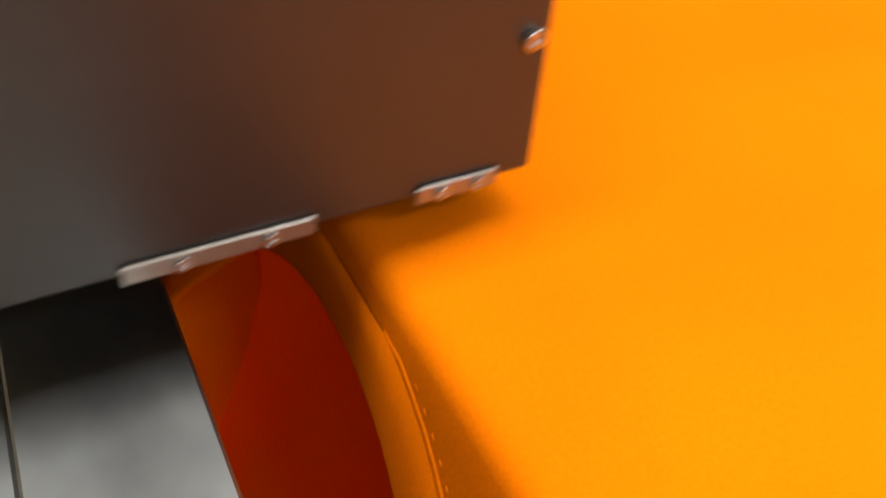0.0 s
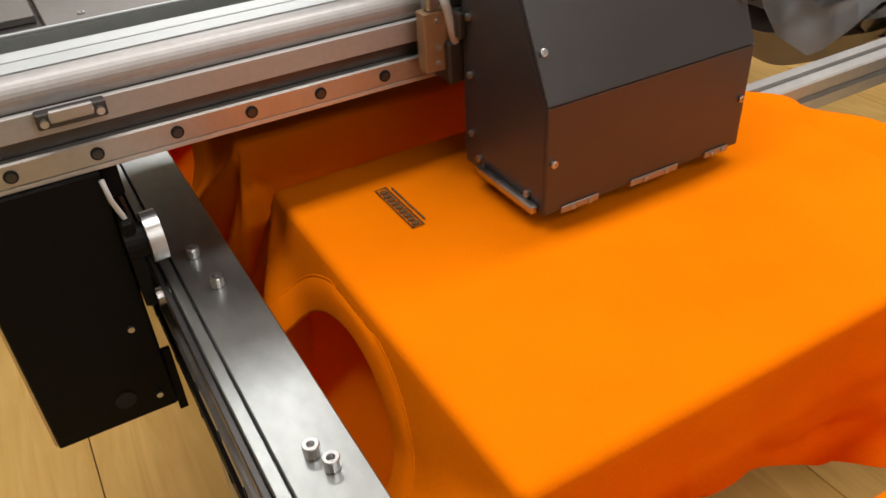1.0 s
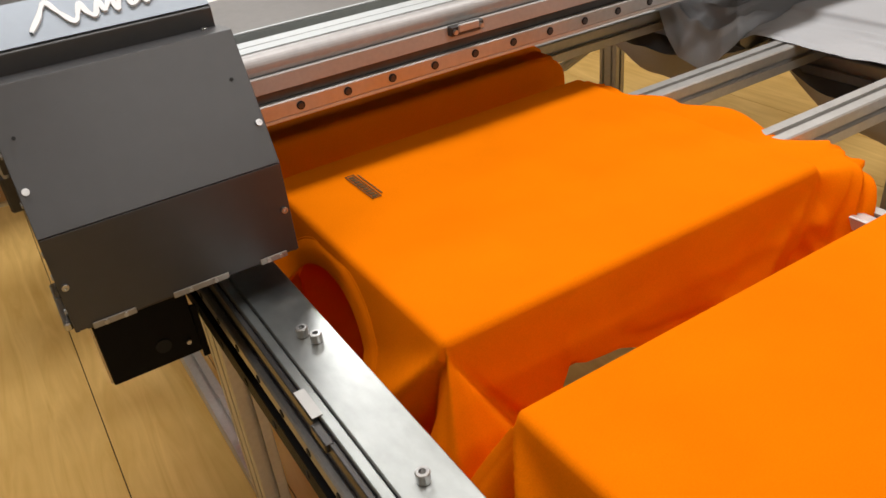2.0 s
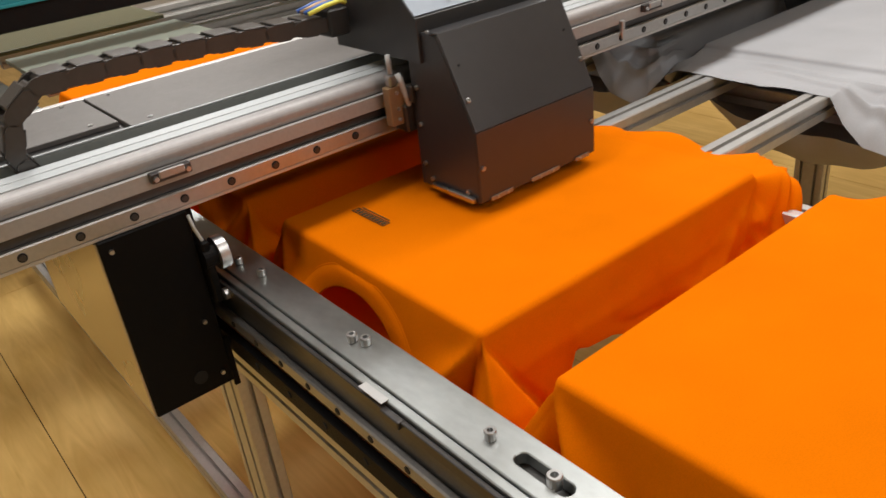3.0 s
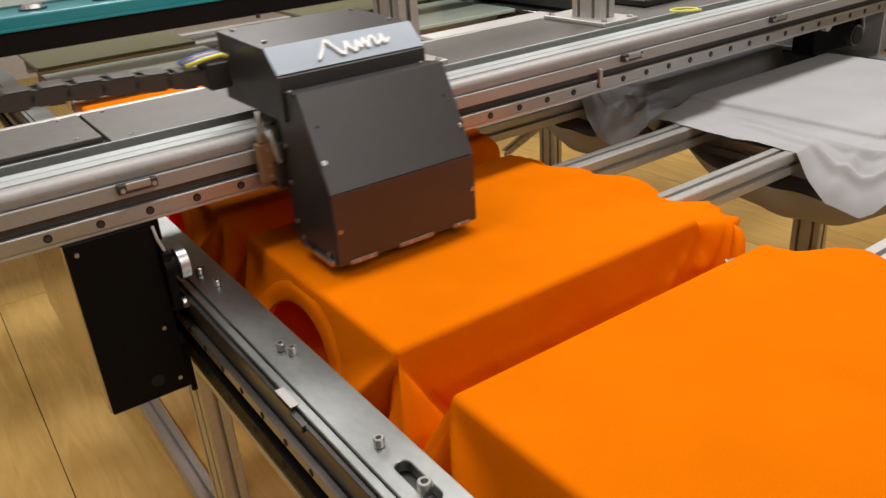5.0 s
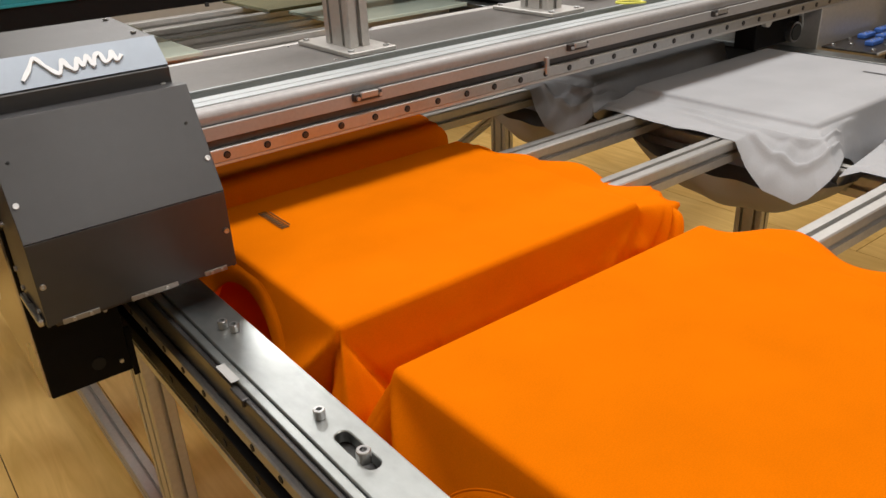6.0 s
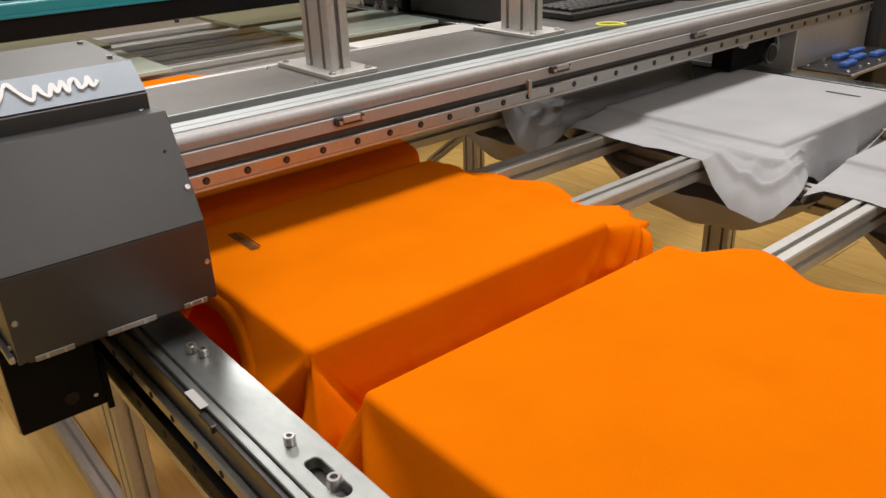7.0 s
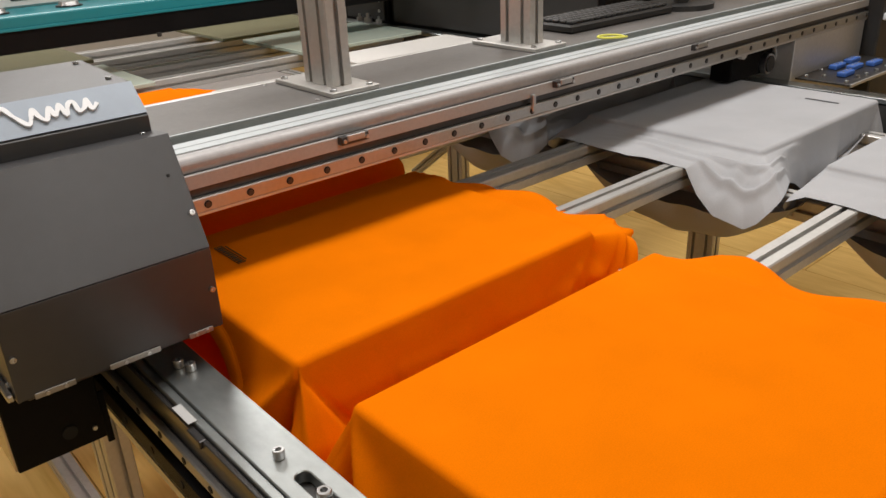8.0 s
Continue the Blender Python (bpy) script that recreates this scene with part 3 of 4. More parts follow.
    if style == "grey":
        bm = bmesh.new()
        grid = []
        for i in range(33):
            row = []
            for j in range(31):
                u, w = i / 32, j / 15 - 1
                sag = max(0, 1 - abs(w) ** 2.3) ** 0.8
                lip = 0.35 + 0.65 * min(1.0, u / 0.12) ** 0.6
                z = -0.052 - (0.128 - 0.040 * u) * sag * lip + 0.006 * sag * math.sin(u * 9 + w * 4 + seed) * min(1, 3 * u) + 0.003 * sag * math.sin(w * 13 + seed)
                rim = LX + 0.112 - 0.035 * abs(w) ** 2 + 0.008 * math.sin(w * 5 + seed)
                row.append(bm.verts.new((rim - 0.50 * u, WY * 0.5 + 0.078 * (1 - u) + 0.240 * w * (1 - 0.1 * u), z)))
            grid.append(row)
        for i in range(32):
            for j in range(30):
                bm.faces.new((grid[i][j], grid[i + 1][j], grid[i + 1][j + 1], grid[i][j + 1]))
        part("hanging_back", bm, mat, s, "slack back of the shirt sagging open below the bars", smooth=True)
    if marked == "lettering":
        for dx, w, col in ((0, 0.0118, 1), (0.0128, 0.0036, 0)):
            frame_bm = bmesh.new()
            y0, y1 = 0.272, 0.344
            if col:
                t = 0.0012
                for b in ((0, w, y0, y0 + t), (0, w, y1 - t, y1), (0, t, y0, y1), (w - t, w, y0, y1)):
                    box(b[0], b[1], b[2], b[3], 0.0012, 0.0017, bm=frame_bm)
                for q in range(9):
                    yy = y0 + 0.003 + q * 0.0074
                    box(0.0025, w - 0.0025, yy, yy + 0.0052, 0.0012, 0.0017, bm=frame_bm)
            else:
                box(0.002, 0.0034, y0 + 0.006, y1 - 0.004, 0.0012, 0.0017, bm=frame_bm)
            part("print", frame_bm, PRINT, s, "dark printed bars of unreadable lettering").location = (0.079 + dx, 0, 0)
    if marked == "strip":
        part("print", box(0.087, 0.093, 0.283, 0.356, 0.0012, 0.0017), material("grey_print_ink", (0.10, 0.10, 0.105), 0.8), s, "thin dark grey printed strip")
    p = thing("platen", "flat black printing platen under the shirt", "platen", "platens", at=at, rz=180 if flip else 0)
    part("plate", box(0.008, LX - 0.008, 0.008, WY - 0.008, -0.0165, -0.0025, 0.002), PLASTIC, p)
    return s


ORANGE_LABEL = "orange cotton t-shirt over a platen"
for n, y in enumerate((0.0, -0.502, 0.510, 1.03)):
    shirt("t_shirt", ORANGE_LABEL + (" with a small dark print" if n == 0 else ""), ORANGE, (0, y, 0.9), "orange", n, False, "lettering" if n == 0 else "")
for n, y in enumerate((0.01, -0.505, 0.525)):
    shirt("t_shirt", "pale grey cotton t-shirt draped over a platen and bars", GREY, (1.477, y + WY, 0.9), "grey", n + 5, True, "strip" if n == 0 else "")


# ---------------------------------------------------------------- bridge
def bridge():
    g = thing("printer_bridge", "aluminium printer bridge with rails, dark deck panels and posts", "machine gantry")
    x0, x1 = -0.52, 2.15
    L = x1 - x0
    def bar(name, y0, y1, z0, z1, mat, bevel=0.001, label="", parent=g, seg=1):
        return part(name, box(x0, x1, y0, y1, z0, z1, bevel, seg=seg), mat, parent, label)
    bar("beam", 0.345, 0.4055, 0.988, 1.0394, DARK)
    rail = bar("linear_rail", 0.3355, 0.3449, 0.989, 1.0085, SATIN, 0.0015, "steel linear rail with socket screws")
    bar("rail_base", 0.3375, 0.3449, 0.9845, 0.9885, ALU, 0.0005)
    bar("face_strip", 0.3385, 0.3449, 1.0205, 1.0393, FACE, 0.0006)
    # rounded upper rail with two bright flats on top
    sec = [(0.3455, 1.0397), (0.3435, 1.0455)]
    for k in range(8):
        q = radians(180 - 90 * k / 7)
        sec.append((0.3565 + 0.0130 * math.cos(q), 1.0485 + 0.0130 * math.sin(q)))
    sec += [(0.4055, 1.0615), (0.4055, 1.0397)]
    u = part("upper_rail", extrude(sec, L), RAIL, g, "rounded bright upper guide rail")
    u.location.x = x0
    bar("rail_cap", 0.3615, 0.3815, 1.0617, 1.0630, BRIGHT, 0.0005, "bright flat of the upper rail")
    bar("rail_cap", 0.3845, 0.4045, 1.0617, 1.0630, BRIGHT, 0.0005, "bright flat of the upper rail")
    bar("channel", 0.4060, 0.4500, 0.994, 1.000, CHANNEL, 0.0008, "grey-green trough for the cable chain")
    bar("channel_wall", 0.4503, 0.4545, 0.985, 1.0590, CHANNEL, 0.0006)
    bar("channel_lip", 0.4503, 0.4545, 1.0592, 1.0618, BRIGHT, 0.0005)
    bar("deck_body", 0.4555, 0.654, 0.99, 1.0545, DARK)
    bar("rear_edge", 0.6445, 0.658, 1.0548, 1.0615, ALU, 0.001, "bright rear edge of the deck")
    for a, b, fy in ((x0, -0.136, 0.492), (-0.132, 0.338, 0.4555), (0.342, 0.83, 0.4555), (0.834, x1, 0.4555)):
        d = part("deck_panel", box(a, b, fy, 0.644, 1.0548, 1.0615, 0.0008), DECK, g)
        for sx in (a + 0.03, b - 0.03):
            for sy in (fy + 0.015, 0.630):
                add_bolt(d, sx, sy, 1.0612, 0.0032, 0.0018, "screw")
    spots = [0.048 + 0.06 * k for k in range(-9, 34)]
    disc_row(rail, "counterbore", [(x, 0.3352, 0.9985) for x in spots], 0.0052, "y", HOLE, 0.0012)
    hd = None
    for x in spots:
        if hd is None:
            hd = part("screw", cylinder(0.0036, 0.0016, 10, axis="y"), DARK, rail)
            hd.location = (x, 0.3346, 0.9982)
        else:
            share(hd, (x, 0.3346, 0.9982))
    part("end_stop", box(0.646, 0.654, 0.331, 0.3383, 0.997, 1.027, 0.001), SATIN, g, "small upright stop on the rail")
    for k, x in enumerate((-0.14, 0.276, 0.726, 1.153)):
        c = part("clip", box(x - 0.024, x + 0.024, 0.329, 0.3388, 1.0285, 1.0405, 0.001), DARK, g, "small clip bracket with two screws")
        part("clip_pad", box(x - 0.015, x + 0.015, 0.325, 0.3289, 1.0330, 1.0425, 0.001), SATIN, c)
        for dx in (-0.019, 0.019):
            b = part("screw", cylinder(0.003, 0.004, 10, axis="y"), STEEL, c)
            b.location = (x + dx, 0.3275, 1.034)
    for px in (0.350, 0.808):
        p = part("post", profile(0.45, 0.04, 0.08, "z", 1, 2), ALU, g, "upright aluminium post on a bolted base plate")
        p.location = (px + 0.02, 0.531, 1.0700)
        part("base_plate", box(-0.043, 0.048, -0.075, 0.098, -0.008, -0.0003, 0.001), ALU, p)
        for bx_, by_ in ((-0.033, -0.063), (0.035, -0.065), (-0.033, 0.085), (0.035, 0.085)):
            add_bolt(p, bx_, by_, -0.0004, 0.006, 0.004)
    # end cabinet over the side rail
    cab = part("end_cabinet", box(-0.240, -0.135, 0.333, 0.74, 0.738, 0.9842, 0.0015), BLACK, g, "black sheet-metal end cabinet with screws")
    part("side_sheet", box(-0.2425, -0.2402, 0.337, 0.74, 0.74, 0.983), CABSIDE, cab, "brushed metal side of the cabinet")
    part("flange", box(-0.1349, -0.127, 0.337, 0.342, 0.725, 0.80, 0.0008), BLACK, cab)
    for x, z in ((-0.152, 0.838), (-0.148, 0.758), (-0.228, 0.97)):
        b = part("screw", cylinder(0.0028, 0.004, 12, axis="y"), STEEL, cab)
        b.location = (x, 0.3315, z)
    h = part("cable_hole", cylinder(0.009, 0.002, 20, axis="y"), HOLE, cab)
    h.location = (-0.176, 0.3325, 0.765)
    # wheel and follower on the track
    w = part("guide_wheel", cylinder(0.021, 0.012, 56, axis="x"), STEEL, g, "bright steel guide wheel on a black hub")
    w.location = (-0.112, 0.327, 0.922)
    hub = part("hub", cylinder(0.014, 0.02, 20, axis="x"), BLACK, w)
    hub.location = (-0.013, 0, 0)
    f = part("follower", cylinder(0.0075, 0.016, 16, axis="x"), STEEL, g)
    f.location = (-0.117, 0.315, 0.872)
    part("wheel_bracket", box(-0.1345, -0.124, 0.318, 0.40, 0.862, 0.945, 0.002), BLACK, g)
    part("wheel_arm", box(-0.1345, -0.120, 0.36, 0.40, 0.9455, 0.984, 0.002), BLACK, g)
    part("wire", tube([(-0.136, 0.329, 0.98), (-0.134, 0.327, 0.962), (-0.129, 0.326, 0.945), (-0.131, 0.324, 0.925), (-0.128, 0.323, 0.905)], 0.0022), PAPER, g, "white wire beside the wheel", True)
    # far end of the bridge: black gearbox, wheel, silver cabinet
    part("end_cabinet", box(1.589, 1.976, 0.340, 0.74, 0.80, 0.9842, 0.0015), ALU, g, "silver sheet-metal end cabinet")
    part("end_bracket", box(1.40, 1.588, 0.395, 0.45, 0.9055, 0.9842, 0.002), BLACK, g)
    w2 = part("guide_wheel", cylinder(0.025, 0.014, 32, axis="y"), STEEL, g)
    w2.location = (1.555, 0.388, 0.928)
    cap = part("wheel_cap", cylinder(0.020, 0.003, 28, axis="y"), PLASTIC, w2)
    cap.location = (0, -0.0085, 0)
    part("wire", tube([(1.577, 0.388, 0.976), (1.583, 0.385, 0.964), (1.584, 0.384, 0.944), (1.583, 0.386, 0.926)], 0.004), PAPER, g, "", True)
    b = part("bolt", cylinder(0.014, 0.012, 20, axis="y"), PALE, g, "round pale boss on the dark bracket")
    b.location = (1.43, 0.388, 0.972)
    motor = part("end_motor", box(1.978, 2.20, 0.30, 0.62, 0.72, 1.055, 0.004), PLASTIC, g, "black motor housing at the bridge's end")
    part("connector", box(1.985, 2.035, 0.284, 0.2998, 0.985, 1.005, 0.003), WHITE, motor, "white plastic connector")
    # plate with blue terminals bolted to the cabinet's front
    plate = part("terminal_plate", box(1.612, 1.975, 0.205, 0.3395, 0.8855, 0.8905, 0.001), DARK, g, "grey plate with blue terminals and screws")
    part("edge_strip", box(1.612, 1.975, 0.2005, 0.2048, 0.8845, 0.8915, 0.0008), ALU, plate)
    for k, (tx, ty) in enumerate(((1.675, 0.245), (1.765, 0.262), (1.84, 0.245), (1.745, 0.298), (1.84, 0.302))):
        t = part("terminal_block", box(tx, tx + 0.056, ty, ty + 0.022, 0.8907, 0.9025, 0.003, seg=2), BLUE, plate, "blue plastic terminal block")
        for dx in (0.012, 0.031, 0.05):
            add_bolt(t, tx + dx, ty + 0.011, 0.9023, 0.0035, 0.002, "screw")
    for bx_, by_ in ((1.63, 0.222), (1.63, 0.32), (1.66, 0.29), (1.70, 0.225), (1.74, 0.222), (1.80, 0.222), (1.72, 0.325), (1.86, 0.222), (1.93, 0.222), (1.93, 0.32)):
        add_bolt(plate, bx_, by_, 0.8905, 0.005, 0.006)
    # loose yellow cable end on the deck
    ring = [(0.965 + 0.042 * math.cos(a), 0.412 + 0.020 * math.sin(a), 1.066 + 0.01 * math.sin(a / 2)) for a in [0.25 * i for i in range(22)]]
    part("cable_loop", tube(ring, 0.0022), YELLOW, g, "loop of yellow-green cable in the channel", True)
    return g


BRIDGE = bridge()


def keyboard():
    k = thing("keyboard", "black computer keyboard lying on the bridge's deck", "keyboard", at=(0.985, 0.535, 1.0617), rz=0)
    part("case", box(0, 0.37, 0, 0.115, 0, 0.018, 0.004), PLASTIC, k)
    key = None
    for r in range(5):
        for c in range(18):
            if key is None:
                key = part("key", box(-0.0085, 0.0085, -0.0085, 0.0085, 0, 0.007, 0.002), PLASTIC, k)
                key.location = (0.018 + 0.0192 * c, 0.016 + 0.0205 * r, 0.0181)
            else:
                share(key, (0.018 + 0.0192 * c, 0.016 + 0.0205 * r, 0.0181))
    return k


KEYBOARD = keyboard()


def monitor_foot():
    m = thing("monitor_stand", "round black monitor foot on the bridge's deck", "monitor stand", at=(1.445, 0.575, 1.0617))
    p = part("base", cylinder(0.08, 0.012, 40), PLASTIC, m)
    p.location.z = 0.0062
    p = part("neck", cylinder(0.018, 0.22, 20), PLASTIC, m)
    p.location.z = 0.12
    part("screen", box(-0.24, 0.24, -0.02, 0.01, 0.16, 0.46, 0.006), PLASTIC, m)
    return m


MONITOR = monitor_foot()


# ---------------------------------------------------------------- print head carriage
def carriage():
    c = thing("print_carriage", "black sheet-metal print head carriage with a raised white brush logo", "print head")
    xa, xb = -0.239, -0.024
    w = xb - xa
    shell = [(0.186, 0.93), (0.186, 1.008), (0.242, 1.119), (0.30, 1.119), (0.30, 0.93)]
    core = part("core", extrude(shell, w - 0.008), PLASTIC, c)
    core.location.x = xa + 0.004
    # front covers, folded sheet
    def sheet(name, prof, x0, x1, label=""):
        s = part(name, extrude(prof, x1 - x0), COVER, c, label)
        s.location.x = x0
        bev = s.modifiers.new("edge", "BEVEL")
        bev.width, bev.segments, bev.limit_method = 0.0007, 2, "ANGLE"
        return s
    sheet("lower_cover", [(0.180, 0.916), (0.180, 1.0105), (0.1835, 1.0105), (0.1835, 0.916)], xa, xb)
    sheet("slope_cover", [(0.1800, 1.0112), (0.2362, 1.1255), (0.252, 1.1255), (0.252, 1.122), (0.239, 1.122), (0.1836, 1.0112)], xa, xb)
    side_prof = [(0.184, 0.913), (0.184, 1.009), (0.240, 1.121), (0.302, 1.121), (0.302, 0.913)]
    for x in (xa + 0.0002, xb - 0.0038):
        sheet("side_plate", side_prof, x, x + 0.0036)
    sheet("hood", [(0.270, 1.085), (0.270, 1.1405), (0.276, 1.144), (0.3055, 1.1715), (0.46, 1.177), (0.46, 1.085)], xa - 0.0045, xb - 0.0045)
    band = part("logo_band", extrude([(0.2715, 1.1435), (0.3025, 1.1728), (0.3045, 1.1722), (0.2745, 1.1430)], w - 0.0006), BAND, c, "blue-grey satin strip on the hood")
    band.location.x = xa - 0.0042
    for x in (xa + 0.004, xb - 0.018):
        s = part("screw", socket_bolt(0.003, 0.0022, 12), STEEL, c)
        s.location = (x, 0.2605, 1.1236)
    for x, y in ((xa + 0.012, 0.335), (xa + 0.012, 0.44), (xb - 0.017, 0.335), (xb - 0.017, 0.44)):
        s = part("screw", socket_bolt(0.0034, 0.0024, 12), STEEL, c)
        s.location = (x, y, 1.1722 + (y - 0.3055) * 0.0356)
    # shelf between cover and hood
    sheet("ledge", [(0.2522, 1.117), (0.2522, 1.1232), (0.2696, 1.1232), (0.2696, 1.117)], xa, xb)
    # brush stroke logo, as plain waves
    ang = math.atan2(0.0295, 0.031)
    marks = ((-0.002, -0.013), (0.008, 0.000), (0.017, 0.013), (0.025, 0.001), (0.035, -0.011), (0.041, 0.000), (0.044, 0.006), (0.047, -0.004), (0.053, -0.009),
             (0.059, 0.005), (0.062, -0.006), (0.067, 0.001), (0.070, 0.006), (0.073, -0.008), (0.078, 0.004), (0.084, 0.006), (0.086, -0.006), (0.093, -0.002),
             (0.097, 0.007), (0.099, -0.006), (0.107, 0.001))
    wave = []
    for i in range(len(marks) - 1):
        p0, p1, p2, p3 = (Vector(marks[min(len(marks) - 1, max(0, i + k))]) for k in (-1, 0, 1, 2))
        for j in range(6):
            u = j / 6
            q = 0.5 * (2 * p1 + (p2 - p0) * u + (2 * p0 - 5 * p1 + 4 * p2 - p3) * u * u + (3 * p1 - p0 - 3 * p2 + p3) * u ** 3)
            wave.append((q.x, q.y))
    last = len(wave) - 1
    bm = bmesh.new()
    rings = []
    for i, (a, b) in enumerate(wave):
        a2, b2 = wave[min(i + 1, last)]
        a1, b1 = wave[max(i - 1, 0)]
        d = Vector((a2 - a1, b2 - b1)).normalized()
        t = 0.0016 + 0.0009 * abs(math.sin(i * 0.35))
        nrm = Vector((-d.y, d.x)) * t
        rings.append([bm.verts.new((a + s * nrm.x, b + s * nrm.y, z)) for s, z in ((-1, 0), (1, 0), (1, 0.003), (-1, 0.003))])
    for r, q in zip(rings, rings[1:]):
        for i in range(4):
            bm.faces.new((r[i], r[(i + 1) % 4], q[(i + 1) % 4], q[i]))
    bmesh.ops.recalc_face_normals(bm, faces=bm.faces)
    logo = part("logo", bm, WHITE, c, "raised white brush-stroke logo shape")
    logo.matrix_basis = pose(xa + 0.059, 0.2875, 1.1585, math.degrees(ang), 0, 0)
    # screws on the covers
    def screw(x, y, z, rx=90, rz=0):
        s = part("screw", socket_bolt(0.0032, 0.0026, 12), STEEL, c)
        s.matrix_basis = pose(x, y, z, rx, 0, rz)
    for x in (-0.233, -0.030):
        screw(x, 0.1798, 0.9625)
        screw(x, 0.1975, 1.0472, 63.8)
    for x in (-0.226, -0.040):
        d = part("pin_hole", cylinder(0.0017, 0.0016, 10), HOLE, c)
        d.matrix_basis = pose(x, 0.2165, 1.0868, 63.8)
    for y, z in ((0.29, 1.05), (0.29, 1.0), (0.29, 0.945), (0.205, 0.925), (0.278, 0.925)):
        s = part("screw", socket_bolt(0.0032, 0.0026, 12), STEEL, c)
        s.matrix_basis = pose(xa, y, z, 0, -90, 0)
    for a, b in ((0.07, 0.25), (0.41, 0.66), (0.81, 0.94)):
        t = part("clamp_tab", box(xa + a * w, xa + b * w, 0.1782, 0.1798, 0.9138, 0.9200, 0.0005), SLIDE, c, "dull steel clamp tab along the lower edge")
        for q in (0.3, 0.75):
            s = part("screw", socket_bolt(0.0022, 0.0016, 10), STEEL, t)
            s.matrix_basis = pose(xa + (a + (b - a) * q) * w, 0.1782, 0.9168, 90, 0, 0)
    part("skid", box(xa - 0.007, xa - 0.0002, 0.19, 0.275, 0.9135, 0.9215, 0.0015), STEEL, c, "bright bar along the side's lower edge")
    part("head_plate", box(xa + 0.01, xb - 0.01, 0.19, 0.296, 0.9085, 0.9128, 0.001), DARK, c)
    # slide block on the rail, bracket, fitting and hose
    part("slide_block", box(xa - 0.012, xb + 0.01, 0.3045, 0.3335, 0.988, 1.0255, 0.002), DARK, c)
    br = part("bracket", box(xa - 0.03, xa - 0.006, 0.312, 0.3265, 1.0, 1.052, 0.001), COPPER, c, "copper-toned bracket with screws")
    for z in (1.008, 1.022, 1.044):
        s = part("screw", socket_bolt(0.0026, 0.0022, 10), STEEL, br)
        s.matrix_basis = pose(xa - 0.018, 0.312, z, 90, 0, 0)
    part("bracket_arm", box(xa - 0.006, xa - 0.0002, 0.295, 0.3265, 1.03, 1.052, 0.001), DARK, c)
    part("hose", tube([(xa - 0.020, 0.318, 1.0682), (xa - 0.020, 0.318, 1.082), (xa - 0.0205, 0.318, 1.094)], 0.0032), PAPER, c, "short white hose stub", True)
    part("hose", tube([(xa - 0.0135, 0.3105, 1.068), (xa - 0.010, 0.309, 1.055), (xa - 0.0065, 0.308, 1.038), (xa - 0.004, 0.307, 1.024)], 0.0038), PAPER, c, "white hose at the carriage's side", True)
    part("hose_fitting", box(xa - 0.026, xa - 0.014, 0.312, 0.324, 1.0522, 1.068, 0.002), STEEL, c)
    # cable plug block where the chain ends
    part("plug_block", box(xa - 0.045, xa - 0.0125, 0.405, 0.45, 1.110, 1.147, 0.003), PLASTIC, c)
    for k, mat in enumerate((YELLOW, BLUE, COPPER, BLUE)):
        part("cable", tube([(xa - 0.07, 0.41 + 0.01 * k, 1.147), (xa - 0.045, 0.41 + 0.01 * k, 1.152), (xa - 0.02, 0.41 + 0.01 * k, 1.154), (xa - 0.0125, 0.41 + 0.01 * k, 1.15)], 0.003), mat, c, "", True)
    return c


CARRIAGE = carriage()


# ---------------------------------------------------------------- cable chain
LINKS, PITCH, CR = 13, 0.0405, 0.062


def stadium(xa, xb, rad, y0, y1):
    """Flat link plate with round ends."""
    pts = [(xb + rad * math.cos(radians(a)), rad * math.sin(radians(a))) for a in range(-90, 91, 30)]
    pts += [(xa + rad * math.cos(radians(a)), rad * math.sin(radians(a))) for a in range(90, 271, 30)]
    return moved(extrude(pts, y1 - y0, "y"), 0, y0, 0)


def cable_chain():
    ch = thing("cable_chain", "black plastic cable drag chain looping back over the bridge", "cable chain")
    shapes = (("outer_plate", stadium(-0.0203, 0.004, 0.0100, -0.0195, -0.0165)), ("outer_plate", stadium(-0.0203, 0.004, 0.0100, 0.0165, 0.0195)),
              ("inner_plate", stadium(0.000, 0.0203, 0.0092, -0.0178, -0.0140)), ("inner_plate", stadium(0.000, 0.0203, 0.0092, 0.0140, 0.0178)),
              ("cover", box(-0.0175, 0.0135, -0.0195, 0.0195, 0.0098, 0.0122, 0.001)), ("inner_bar", box(-0.0120, 0.0080, -0.0165, 0.0165, -0.0122, -0.0098, 0.001)))
    links, made = [], []
    for i in range(LINKS):
        if not made:
            core = part("link", box(-0.0195, 0.0195, -0.0135, 0.0135, -0.0085, 0.0085, 0.002), CHAINBLACK, ch)
            made = [part(n, bm, CHAINBLACK, core) for n, bm in shapes]
            links.append(core)
        else:
            core = share(links[0], (0, 0, 0))
            for p in made:
                share(p, (0, 0, 0)).parent = core
            links.append(core)
    return ch, links


CHAIN, CHAIN_LINKS = cable_chain()


def link_pose(i, cx):
    """Link i, counted from the fixed end in the channel, with the carriage cx metres out."""
    x_fix, x_mov = -0.220, -0.285 + cx
    total = LINKS * PITCH
    xb = (x_fix + x_mov - (total - math.pi * CR)) / 2
    s = (i + 0.5) * PITCH
    low = x_fix - xb
    zc, y = 1.083, 0.428
    if s < low:
        return pose(x_fix - s, y, zc - CR, 0, 180, 0)
    s -= low
    if s < math.pi * CR:
        a = s / CR
        return pose(xb - CR * math.sin(a), y, zc - CR * math.cos(a), 0, 180 + math.degrees(a), 0)
    s -= math.pi * CR
    up = max(0.05, x_mov - xb)
    f = min(1, s / up)
    return pose(xb + s, y, zc + CR - 0.018 * f * f, 0, 360 + 4.5 * f, 0)


